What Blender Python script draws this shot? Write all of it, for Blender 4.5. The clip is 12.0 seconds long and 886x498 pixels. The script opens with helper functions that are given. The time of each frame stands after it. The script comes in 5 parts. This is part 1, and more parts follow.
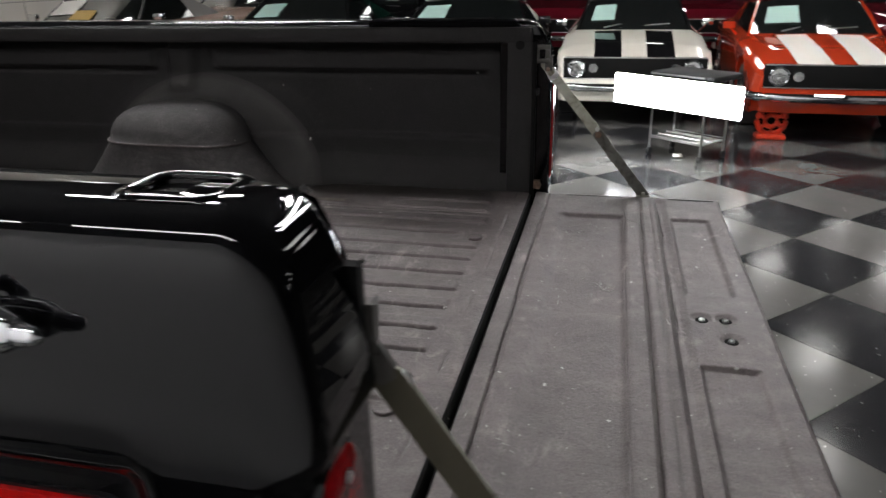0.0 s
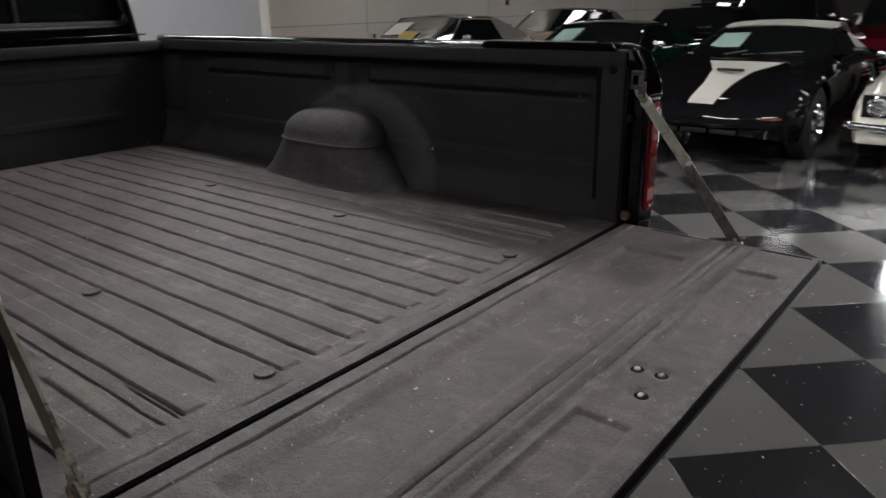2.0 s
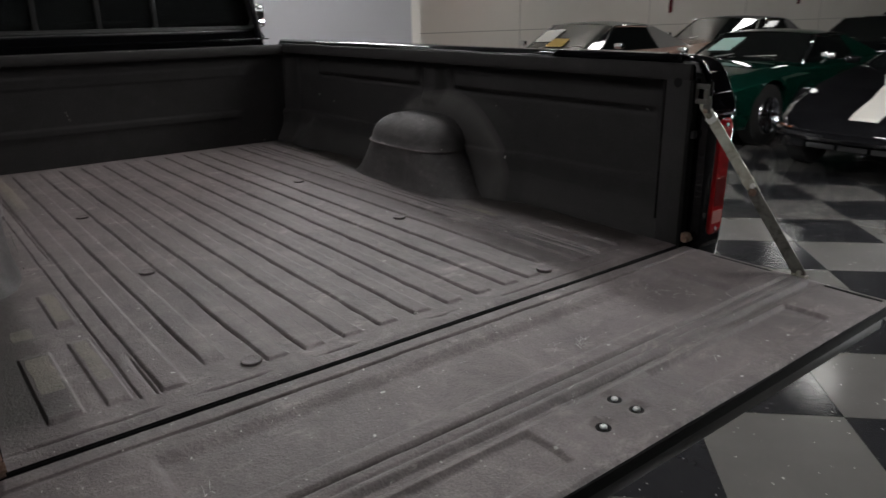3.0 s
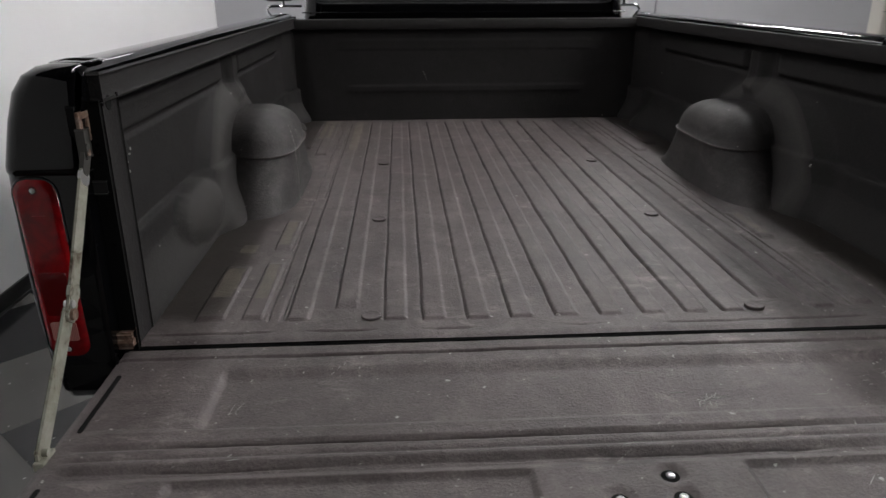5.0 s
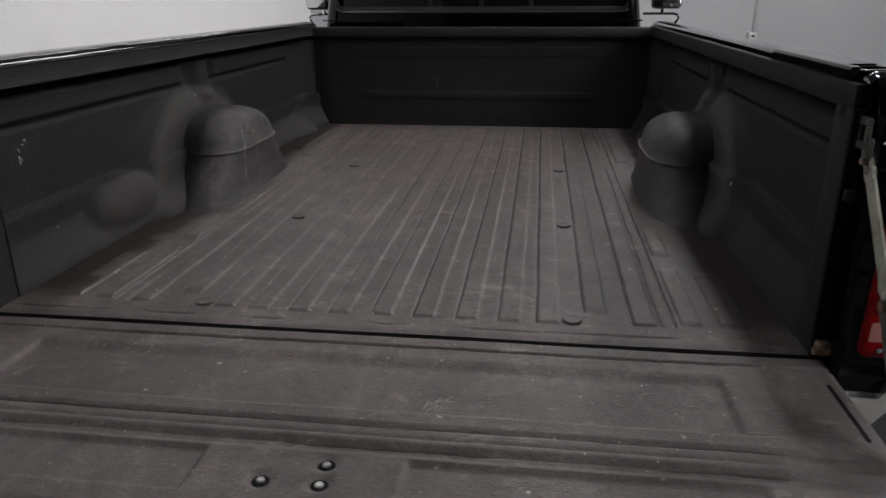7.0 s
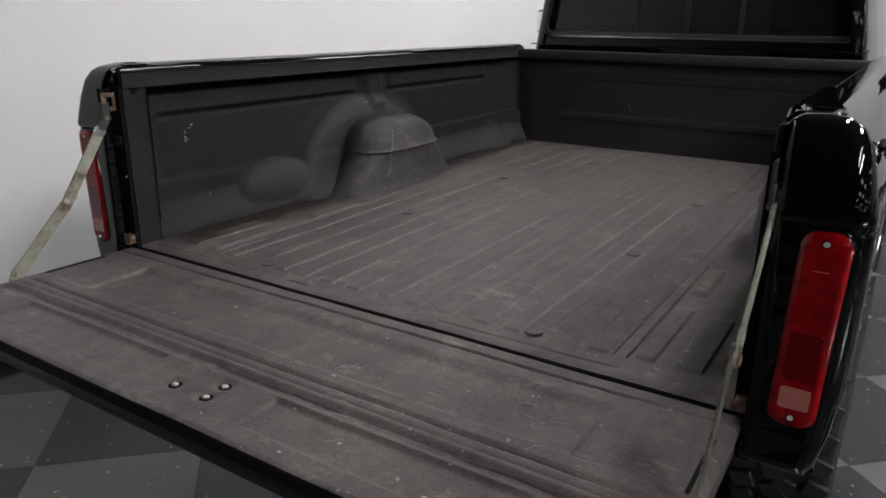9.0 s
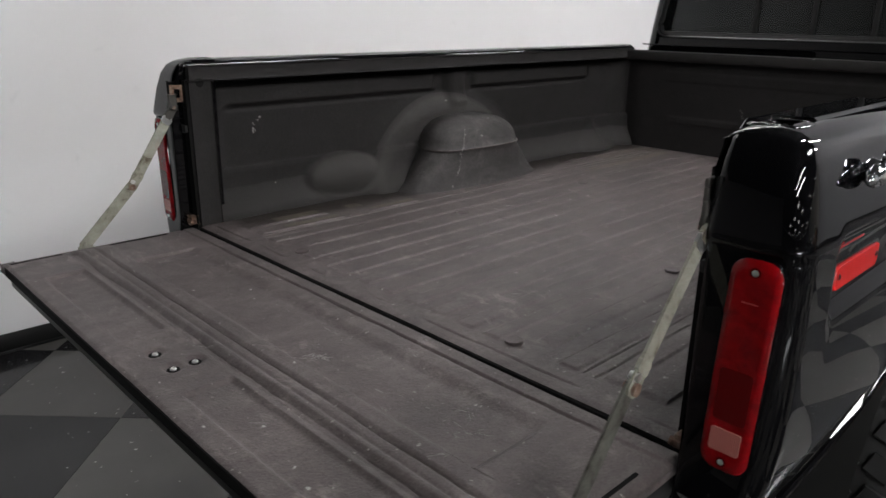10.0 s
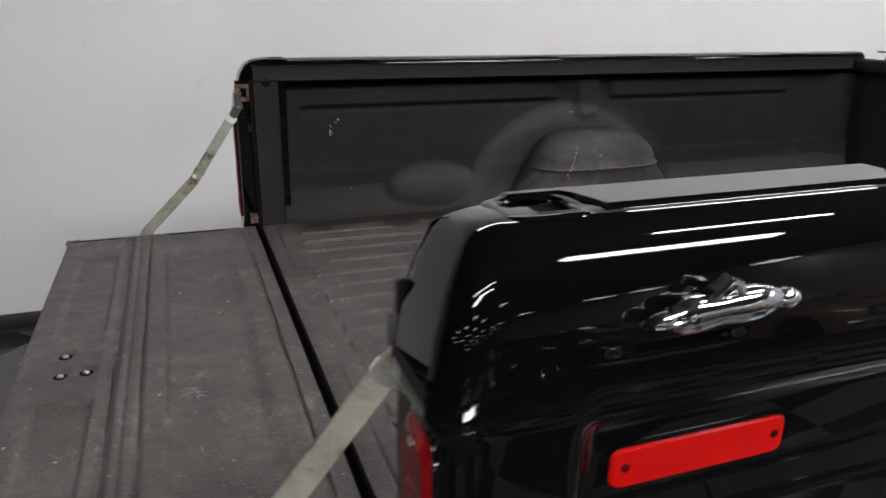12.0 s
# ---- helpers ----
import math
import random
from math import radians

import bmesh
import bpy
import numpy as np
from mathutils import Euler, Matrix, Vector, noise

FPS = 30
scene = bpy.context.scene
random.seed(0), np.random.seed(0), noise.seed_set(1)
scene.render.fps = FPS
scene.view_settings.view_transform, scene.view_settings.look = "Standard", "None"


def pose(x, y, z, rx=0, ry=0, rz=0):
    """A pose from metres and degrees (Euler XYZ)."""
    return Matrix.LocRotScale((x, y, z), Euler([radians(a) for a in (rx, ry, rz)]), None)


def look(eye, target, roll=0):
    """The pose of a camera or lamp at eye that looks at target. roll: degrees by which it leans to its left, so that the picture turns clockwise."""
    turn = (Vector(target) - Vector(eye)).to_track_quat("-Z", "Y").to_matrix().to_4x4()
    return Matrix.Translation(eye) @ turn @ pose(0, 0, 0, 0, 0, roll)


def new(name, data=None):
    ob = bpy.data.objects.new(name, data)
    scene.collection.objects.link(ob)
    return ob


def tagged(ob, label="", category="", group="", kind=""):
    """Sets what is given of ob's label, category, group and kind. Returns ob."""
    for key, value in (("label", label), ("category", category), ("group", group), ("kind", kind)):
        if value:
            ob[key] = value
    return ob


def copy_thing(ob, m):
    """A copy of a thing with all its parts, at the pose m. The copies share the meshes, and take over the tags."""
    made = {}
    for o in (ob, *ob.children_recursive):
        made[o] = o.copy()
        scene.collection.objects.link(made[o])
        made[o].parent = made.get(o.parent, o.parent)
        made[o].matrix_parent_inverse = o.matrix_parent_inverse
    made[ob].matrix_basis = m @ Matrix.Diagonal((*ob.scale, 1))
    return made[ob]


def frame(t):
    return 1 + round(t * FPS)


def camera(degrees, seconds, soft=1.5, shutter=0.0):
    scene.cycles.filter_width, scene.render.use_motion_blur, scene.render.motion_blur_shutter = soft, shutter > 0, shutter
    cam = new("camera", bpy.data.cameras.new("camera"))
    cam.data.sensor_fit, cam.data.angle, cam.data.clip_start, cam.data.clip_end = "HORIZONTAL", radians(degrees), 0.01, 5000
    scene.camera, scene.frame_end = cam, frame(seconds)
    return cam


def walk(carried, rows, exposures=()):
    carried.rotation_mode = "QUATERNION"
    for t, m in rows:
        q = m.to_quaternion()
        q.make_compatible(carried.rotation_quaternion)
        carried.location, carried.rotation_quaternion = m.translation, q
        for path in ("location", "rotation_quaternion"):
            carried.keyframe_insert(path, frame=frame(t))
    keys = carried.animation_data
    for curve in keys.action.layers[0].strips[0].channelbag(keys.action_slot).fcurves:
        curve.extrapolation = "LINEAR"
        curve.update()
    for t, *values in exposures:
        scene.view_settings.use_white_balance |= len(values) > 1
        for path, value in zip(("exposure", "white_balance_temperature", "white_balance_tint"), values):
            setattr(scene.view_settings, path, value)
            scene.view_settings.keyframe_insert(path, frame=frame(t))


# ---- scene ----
# ---- camera ----
cam = camera(63.4, 12.0, shutter=0.45)
PATH = [
    (0, (-1.331, -0.215, 1.541), (0.483, 0.21, 0.815), -1.1),
    (0.5, (-1.292, -0.406, 1.532), (0.477, 0.21, 0.83), -1.3),
    (1, (-1.239, -0.575, 1.525), (0.46, 0.224, 0.837), -1.1),
    (1.5, (-1.175, -0.743, 1.523), (0.412, 0.268, 0.846), -1.0),
    (2, (-1.096, -0.889, 1.521), (0.369, 0.307, 0.871), -1.1),
    (2.5, (-0.99, -1.013, 1.518), (0.336, 0.345, 0.887), -1.2),
    (3, (-0.871, -1.106, 1.519), (0.295, 0.393, 0.892), -0.9),
    (3.5, (-0.726, -1.163, 1.518), (0.209, 0.477, 0.858), -0.6),
    (3.7, (-0.669, -1.185, 1.52), (0.145, 0.513, 0.847), -0.6),
    (5.3, (-0.248, -1.227, 1.514), (-0.203, 0.652, 0.83), -0.1),
    (5.5, (-0.191, -1.225, 1.518), (-0.159, 0.653, 0.832), -0.1),
    (6, (-0.044, -1.233, 1.521), (-0.073, 0.651, 0.85), -0.0),
    (6.5, (0.126, -1.243, 1.521), (0.002, 0.638, 0.852), -0.0),
    (6.7, (0.202, -1.254, 1.52), (0.035, 0.624, 0.853), -0.2),
    (8.3, (0.755, -1.284, 1.534), (-0.006, 0.453, 0.898), 0.3),
    (8.5, (0.821, -1.268, 1.535), (-0.025, 0.438, 0.921), 0.3),
    (9, (1.0, -1.198, 1.531), (-0.028, 0.404, 0.917), 0.6),
    (9.5, (1.154, -1.092, 1.535), (-0.045, 0.384, 0.916), 0.6),
    (10, (1.283, -0.956, 1.537), (-0.086, 0.363, 0.915), 0.7),
    (10.5, (1.373, -0.782, 1.541), (-0.112, 0.402, 0.915), 0.8),
    (11, (1.424, -0.601, 1.549), (-0.18, 0.415, 0.919), 0.7),
    (11.5, (1.44, -0.406, 1.558), (-0.264, 0.423, 0.919), 0.8),
    (12, (1.422, -0.205, 1.565), (-0.353, 0.449, 0.917), 0.8),
]
walk(cam, [(t, look(eye, target, roll)) for t, eye, target, roll in PATH], [(0, 0.31), (0.6, 0.05), (1.2, -0.24), (2.0, -0.20), (3.0, -0.06), (5.5, -0.04), (6.0, -0.16), (6.5, -0.26), (8.5, 0.0), (10.0, 0.02), (12.0, 0.0)])

# ---- world and light ----
world = bpy.data.worlds.new("world")
scene.world = world
world.use_nodes = True
world.node_tree.nodes["Background"].inputs[0].default_value = (0.8, 0.85, 0.9, 1)
world.node_tree.nodes["Background"].inputs[1].default_value = 0.02
SIDE_STRIP_LIGHT = 55.0 # tubes farther from the truck
WALL_STRIP_LIGHT = 22.0 # long tubes beside the white wall
STRIP_LIGHT = 92.0      # long tubes over the truck bay
BAY_LIGHT = 10.5        # square lamps over the showroom
PANEL_LIGHT = 34.0      # work light on the trolley

# ---- materials ----


def material(name, color=(0.5, 0.5, 0.5), rough=0.5, metal=0.0, coat=0.0, spec=0.5, trans=0.0, emit=None, strength=0.0):
    m = bpy.data.materials.new(name)
    m.use_nodes = True
    b = m.node_tree.nodes["Principled BSDF"]
    b.inputs["Base Color"].default_value = (*color, 1)
    b.inputs["Roughness"].default_value = rough
    b.inputs["Metallic"].default_value = metal
    b.inputs["Coat Weight"].default_value = coat
    b.inputs["Coat Roughness"].default_value = 0.03
    b.inputs["Specular IOR Level"].default_value = spec
    b.inputs["Transmission Weight"].default_value = trans
    if emit:
        b.inputs["Emission Color"].default_value = (*emit, 1)
        b.inputs["Emission Strength"].default_value = strength
    return m


def nodes_of(m):
    t = m.node_tree
    return t, t.nodes["Principled BSDF"], t.nodes, t.links


def noise_node(m, scale, detail=4.0, rough=0.6, distort=0.0, coords="Object", stretch=(1, 1, 1)):
    t, b, n, l = nodes_of(m)
    c = n.new("ShaderNodeTexCoord")
    mp = n.new("ShaderNodeMapping")
    mp.inputs["Scale"].default_value = stretch
    x = n.new("ShaderNodeTexNoise")
    x.inputs["Scale"].default_value = scale
    x.inputs["Detail"].default_value = detail
    x.inputs["Roughness"].default_value = rough
    x.inputs["Distortion"].default_value = distort
    l.new(c.outputs[coords], mp.inputs["Vector"])
    l.new(mp.outputs["Vector"], x.inputs["Vector"])
    return x


def ramp(m, src, stops):
    t, b, n, l = nodes_of(m)
    r = n.new("ShaderNodeValToRGB")
    e = r.color_ramp.elements
    while len(e) < len(stops):
        e.new(0.5)
    for k, (p, c) in enumerate(stops):
        e[k].position = p
        e[k].color = (*c, 1) if isinstance(c, tuple) else (c, c, c, 1)
    l.new(src, r.inputs["Fac"])
    return r


def mix(m, fac, a, b2, mode="MIX"):
    t, b, n, l = nodes_of(m)
    x = n.new("ShaderNodeMix")
    x.data_type, x.blend_type = "RGBA", mode
    for sock, v in ((x.inputs["Factor"], fac), (x.inputs["A"], a), (x.inputs["B"], b2)):
        if isinstance(v, (int, float)):
            sock.default_value = v
        elif isinstance(v, tuple):
            sock.default_value = (*v, 1)
        else:
            l.new(v, sock)
    return x.outputs["Result"]


def bump(m, src, strength, distance):
    t, b, n, l = nodes_of(m)
    x = n.new("ShaderNodeBump")
    x.inputs["Strength"].default_value = strength
    x.inputs["Distance"].default_value = distance
    l.new(src, x.inputs["Height"])
    prev = b.inputs["Normal"].links
    if prev:
        l.new(prev[0].from_socket, x.inputs["Normal"])
    l.new(x.outputs["Normal"], b.inputs["Normal"])


def set_color(m, sock):
    t, b, n, l = nodes_of(m)
    l.new(sock, b.inputs["Base Color"])


def set_rough(m, sock):
    t, b, n, l = nodes_of(m)
    l.new(sock, b.inputs["Roughness"])


def chips(m, scale, size, keep):
    """Sparse pale chips: small dots in a few random cells."""
    t, b, n, l = nodes_of(m)
    c = n.new("ShaderNodeTexCoord")
    w = noise_node(m, 60, 2, 0.6)
    add = n.new("ShaderNodeVectorMath")
    add.operation = "MULTIPLY_ADD"
    add.inputs[1].default_value = (0.022, 0.022, 0.022)
    l.new(w.outputs["Color"], add.inputs[0])
    l.new(c.outputs["Object"], add.inputs[2])
    v = n.new("ShaderNodeTexVoronoi")
    v.inputs["Scale"].default_value = scale
    l.new(add.outputs["Vector"], v.inputs["Vector"])
    sep = n.new("ShaderNodeSeparateColor")
    l.new(v.outputs["Color"], sep.inputs["Color"])
    dot = ramp(m, v.outputs["Distance"], [(size * 0.55, 1.0), (size, 0.0)])
    some = ramp(m, sep.outputs["Red"], [(keep, 0.0), (keep + 0.02, 1.0)])
    return mix(m, 1.0, dot.outputs["Color"], some.outputs["Color"], "MULTIPLY")


def liner(name, dark, mid, dust, amount, chip=0.9, rough=(0.42, 0.56), spec=0.58, scuff=0.12, mottle=1.0):
    """Sprayed truck-bed coating: pebbled, dull, dusty in patches."""
    m = material(name, mid, 0.55, spec=spec)
    big = noise_node(m, 2.6, 5, 0.62, 0.6)
    blot = noise_node(m, 11, 6, 0.72, 0.8)
    grain = noise_node(m, 210, 3, 0.65)
    streak = noise_node(m, 14, 6, 0.75, 0.3, stretch=(1.0, 0.28, 1.0))
    scratch = noise_node(m, 34, 4, 0.7, 1.2, stretch=(1.0, 0.12, 1.0))
    pebble = noise_node(m, 95, 3, 0.7)
    a = ramp(m, big.outputs["Fac"], [(0.30, dark), (0.62, mid)])
    s = ramp(m, streak.outputs["Fac"], [(0.50, 0.0), (0.78, amount)])
    c = mix(m, s.outputs["Color"], a.outputs["Color"], dust)
    k = ramp(m, blot.outputs["Fac"], [(0.56, 0.0), (0.74, amount * 0.9)])
    c = mix(m, k.outputs["Color"], c, dust)
    d = ramp(m, blot.outputs["Fac"], [(0.30, 1.0 - 0.34 * mottle), (0.52, 1.0)])
    c = mix(m, 1.0, c, d.outputs["Color"], "MULTIPLY")
    q = ramp(m, scratch.outputs["Fac"], [(0.70, 0.0), (0.76, 0.55 * mottle)])
    c = mix(m, q.outputs["Color"], c, tuple(min(1, v * 1.2) for v in dust))
    c = mix(m, chips(m, 21, 0.10, chip), c, (0.42, 0.41, 0.39))
    c = mix(m, chips(m, 60, 0.16, chip + 0.03), c, (0.34, 0.33, 0.31))
    smear = noise_node(m, 5.5, 8, 0.80, 0.6)
    r = ramp(m, smear.outputs["Fac"], [(0.585, 0.0), (0.70, amount)])
    c = mix(m, r.outputs["Color"], c, tuple(min(1, v * 1.15) for v in dust))
    patch = noise_node(m, 7.5, 3, 0.6, 0.4)
    fray = noise_node(m, 26, 7, 0.78, 0.7, stretch=(0.5, 1.2, 1.0))
    u = ramp(m, patch.outputs["Fac"], [(0.54, 0.0), (0.66, 1.0)])
    v = ramp(m, fray.outputs["Fac"], [(0.50, 0.0), (0.60, scuff)])
    w = mix(m, 1.0, u.outputs["Color"], v.outputs["Color"], "MULTIPLY")
    c = mix(m, w, c, tuple(min(1, x * 1.9) for x in dust))
    g = ramp(m, grain.outputs["Fac"], [(0.28, 1.0 - 0.26 * mottle), (0.72, 1.0 + 0.22 * mottle)])
    set_color(m, mix(m, 1.0, c, g.outputs["Color"], "MULTIPLY"))
    set_rough(m, ramp(m, big.outputs["Fac"], [(0.3, rough[0]), (0.7, rough[1])]).outputs["Color"])
    bump(m, grain.outputs["Fac"], 0.75, 0.0022)
    bump(m, pebble.outputs["Fac"], 0.45, 0.0025)
    return m


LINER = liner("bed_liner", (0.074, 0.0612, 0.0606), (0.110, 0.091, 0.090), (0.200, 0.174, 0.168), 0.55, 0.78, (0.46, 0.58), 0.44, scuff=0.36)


def grime_and_shade(m, color):
    """Dark oily dirt in blotches along both edges of the cargo floor, with passenger-side shade painted in."""
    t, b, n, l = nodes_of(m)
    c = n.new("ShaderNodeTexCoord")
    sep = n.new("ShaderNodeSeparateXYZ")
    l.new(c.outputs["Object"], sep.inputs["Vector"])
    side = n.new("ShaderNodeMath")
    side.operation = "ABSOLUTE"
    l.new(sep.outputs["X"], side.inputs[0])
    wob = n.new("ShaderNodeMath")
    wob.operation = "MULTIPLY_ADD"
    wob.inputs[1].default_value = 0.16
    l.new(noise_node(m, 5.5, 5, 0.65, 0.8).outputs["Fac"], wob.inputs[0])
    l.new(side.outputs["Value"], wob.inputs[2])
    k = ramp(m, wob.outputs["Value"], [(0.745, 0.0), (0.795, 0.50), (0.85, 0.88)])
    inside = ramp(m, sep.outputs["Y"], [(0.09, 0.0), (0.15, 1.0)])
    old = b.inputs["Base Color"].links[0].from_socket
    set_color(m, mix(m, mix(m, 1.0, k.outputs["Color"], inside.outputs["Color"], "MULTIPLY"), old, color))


grime_and_shade(LINER, (0.019, 0.0155, 0.0125))
# same liner on the upright panels; their shade is put into a darker colour
LINER_SHADED = liner("bed_liner_shaded", (0.0235, 0.0222, 0.0224), (0.0270, 0.0256, 0.0258), (0.050, 0.047, 0.046), 0.14, 0.975, (0.60, 0.74), 0.10, 0.05, 0.35)
LINER_SIDE_SHADED = liner("bed_liner_side_shaded", (0.0205, 0.0194, 0.0196), (0.0240, 0.0227, 0.0229), (0.046, 0.043, 0.042), 0.14, 0.975, (0.60, 0.74), 0.10, 0.05, 0.35)


def dust_and_light(m, color, amount):
    """Paints in dust and the light that arch, foot and bulge catch."""
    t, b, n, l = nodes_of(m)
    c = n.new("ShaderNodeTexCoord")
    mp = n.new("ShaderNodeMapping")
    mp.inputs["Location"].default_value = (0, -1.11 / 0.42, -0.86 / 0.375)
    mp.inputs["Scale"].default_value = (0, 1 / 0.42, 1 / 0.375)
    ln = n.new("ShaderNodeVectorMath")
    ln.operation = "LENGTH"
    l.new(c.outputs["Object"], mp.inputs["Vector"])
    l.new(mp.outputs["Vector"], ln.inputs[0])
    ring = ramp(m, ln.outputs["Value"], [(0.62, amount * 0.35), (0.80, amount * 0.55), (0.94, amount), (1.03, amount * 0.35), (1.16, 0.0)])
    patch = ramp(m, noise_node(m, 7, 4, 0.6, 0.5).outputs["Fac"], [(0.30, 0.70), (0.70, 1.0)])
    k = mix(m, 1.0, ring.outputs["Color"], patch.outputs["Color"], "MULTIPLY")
    # dust and caught light on the panel's sloping foot, fainter on the passenger side
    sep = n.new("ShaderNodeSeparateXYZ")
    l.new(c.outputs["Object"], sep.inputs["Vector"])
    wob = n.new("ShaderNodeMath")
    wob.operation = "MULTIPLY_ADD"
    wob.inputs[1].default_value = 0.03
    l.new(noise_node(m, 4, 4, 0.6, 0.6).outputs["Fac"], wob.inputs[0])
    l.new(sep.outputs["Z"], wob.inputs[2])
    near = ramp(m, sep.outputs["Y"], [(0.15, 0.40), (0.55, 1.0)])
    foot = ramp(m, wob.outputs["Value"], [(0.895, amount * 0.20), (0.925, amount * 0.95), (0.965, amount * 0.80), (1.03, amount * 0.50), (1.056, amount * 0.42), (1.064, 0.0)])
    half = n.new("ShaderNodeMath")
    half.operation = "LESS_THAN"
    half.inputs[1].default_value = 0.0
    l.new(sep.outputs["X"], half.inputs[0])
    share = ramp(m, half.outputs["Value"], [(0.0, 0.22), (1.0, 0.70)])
    foot_pale = mix(m, 1.0, mix(m, 1.0, foot.outputs["Color"], near.outputs["Color"], "MULTIPLY"), share.outputs["Color"], "MULTIPLY")
    k = mix(m, 1.0, k, foot_pale, "LIGHTEN")
    # the lit bulge of the driver's side, painted paler
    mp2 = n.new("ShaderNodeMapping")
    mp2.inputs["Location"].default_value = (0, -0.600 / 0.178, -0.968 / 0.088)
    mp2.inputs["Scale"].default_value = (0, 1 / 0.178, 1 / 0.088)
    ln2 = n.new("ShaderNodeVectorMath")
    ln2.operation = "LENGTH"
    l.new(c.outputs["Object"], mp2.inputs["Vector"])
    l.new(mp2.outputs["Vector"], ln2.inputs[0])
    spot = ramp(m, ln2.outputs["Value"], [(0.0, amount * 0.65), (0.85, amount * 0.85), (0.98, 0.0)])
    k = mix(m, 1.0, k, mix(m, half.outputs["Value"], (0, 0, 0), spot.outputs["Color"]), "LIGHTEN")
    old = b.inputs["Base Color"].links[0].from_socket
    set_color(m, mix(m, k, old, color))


dust_and_light(LINER_SIDE_SHADED, (0.088, 0.084, 0.081), 0.62)
LINER_WELL = liner("bed_liner_well", (0.041, 0.038, 0.038), (0.060, 0.056, 0.056), (0.15, 0.14, 0.135), 0.5, 0.93, (0.5, 0.66), 0.28)
WORN = liner("worn_liner", (0.086, 0.073, 0.058), (0.128, 0.109, 0.086), (0.22, 0.195, 0.16), 0.6)


def gloss_paint(name, color, rough=0.035, flake=0.0):
    m = material(name, color, rough, coat=0.0, spec=0.35)
    n1 = noise_node(m, 3.0, 2, 0.5)
    bump(m, n1.outputs["Fac"], 0.03, 0.002)
    if flake:
        f = noise_node(m, 900, 1, 0.5)
        r = ramp(m, f.outputs["Fac"], [(0.4, color), (0.75, tuple(min(1, v * (1 + flake)) for v in color))])
        set_color(m, r.outputs["Color"])
    return m


BLACK = gloss_paint("black_paint", (0.0025, 0.0025, 0.003), 0.02)
BLACK_SATIN = material("satin_black", (0.012, 0.012, 0.012), 0.45)
RUBBER = material("rubber", (0.014, 0.014, 0.014), 0.7)
bump(RUBBER, noise_node(RUBBER, 120, 3).outputs["Fac"], 0.3, 0.002)
GAP = material("shadow_gap_rubber", (0.004, 0.004, 0.004), 0.85, spec=0.15)
CHROME = material("chrome", (0.82, 0.83, 0.85), 0.06, 1.0)
STEEL = material("bare_steel", (0.52, 0.52, 0.50), 0.32, 1.0)
SCREW = material("bolt_head", (0.75, 0.75, 0.74), 0.28, 0.9)
STRIKER_DARK = material("dull_dark_steel", (0.075, 0.072, 0.066), 0.5, 0.5)
STRAP = material("zinc_strap", (0.30, 0.30, 0.235), 0.48, 0.25)
_n = noise_node(STRAP, 22, 5, 0.7, 0.5)
set_color(STRAP, ramp(STRAP, _n.outputs["Fac"], [(0.33, (0.10, 0.075, 0.05)), (0.43, (0.29, 0.285, 0.23)), (0.75, (0.44, 0.44, 0.375))]).outputs["Color"])
set_rough(STRAP, ramp(STRAP, _n.outputs["Fac"], [(0.3, 0.7), (0.7, 0.4)]).outputs["Color"])
# zinc of the passenger lower link, its shade painted in as darker colour
STRAP_SHADED = material("shaded_strap", (0.10, 0.098, 0.085), 0.5, 0.35)
_n = noise_node(STRAP_SHADED, 26, 5, 0.7, 0.5)
set_color(STRAP_SHADED, ramp(STRAP_SHADED, _n.outputs["Fac"], [(0.35, (0.035, 0.03, 0.024)), (0.5, (0.10, 0.098, 0.085)), (0.75, (0.17, 0.168, 0.15))]).outputs["Color"])
STRAP_OUT = material("dark_strap_face", (0.062, 0.056, 0.038), 0.6, spec=0.3)
RUST = material("rusty_steel", (0.16, 0.09, 0.06), 0.75, 0.2)
_n = noise_node(RUST, 60, 5, 0.7)
set_color(RUST, ramp(RUST, _n.outputs["Fac"], [(0.35, (0.09, 0.05, 0.035)), (0.5, (0.19, 0.115, 0.08)), (0.7, (0.30, 0.24, 0.20))]).outputs["Color"])
RED_LENS = material("red_lens", (0.215, 0.0025, 0.0045), 0.10, spec=0.35)
_n = noise_node(RED_LENS, 30, 2)
set_color(RED_LENS, ramp(RED_LENS, _n.outputs["Fac"], [(0.3, (0.14, 0.001, 0.002)), (0.7, (0.25, 0.0015, 0.003))]).outputs["Color"])
RED_DARK = material("red_reflector", (0.075, 0.0006, 0.001), 0.12, spec=0.35)
RED_DEEP = material("red_reflector_field", (0.095, 0.0010, 0.0018), 0.14, spec=0.35)
RED_BRIGHT = material("red_marker", (0.52, 0.004, 0.003), 0.22, spec=0.3)
CLEAR_LENS = material("clear_lens", (0.40, 0.13, 0.11), 0.16)


def lens_ribs(m, scale):
    t, b, n, l = nodes_of(m)
    c = n.new("ShaderNodeTexCoord")
    w = n.new("ShaderNodeTexWave")
    w.bands_direction = "X"
    w.inputs["Scale"].default_value = scale
    l.new(c.outputs["Object"], w.inputs["Vector"])
    bump(m, w.outputs["Fac"], 0.35, 0.003)


lens_ribs(CLEAR_LENS, 110)
set_color(RED_LENS, ramp(RED_LENS, noise_node(RED_LENS, 26, 4, 0.6, 0.5).outputs["Fac"], [(0.36, (0.135, 0.0015, 0.003)), (0.66, (0.275, 0.003, 0.0055))]).outputs["Color"])
SCUFF = material("pale_scuff", (0.30, 0.29, 0.28), 0.7)
GLASS_DARK = material("tinted_glass", (0.10, 0.11, 0.11), 0.02, trans=0.92, spec=0.5)
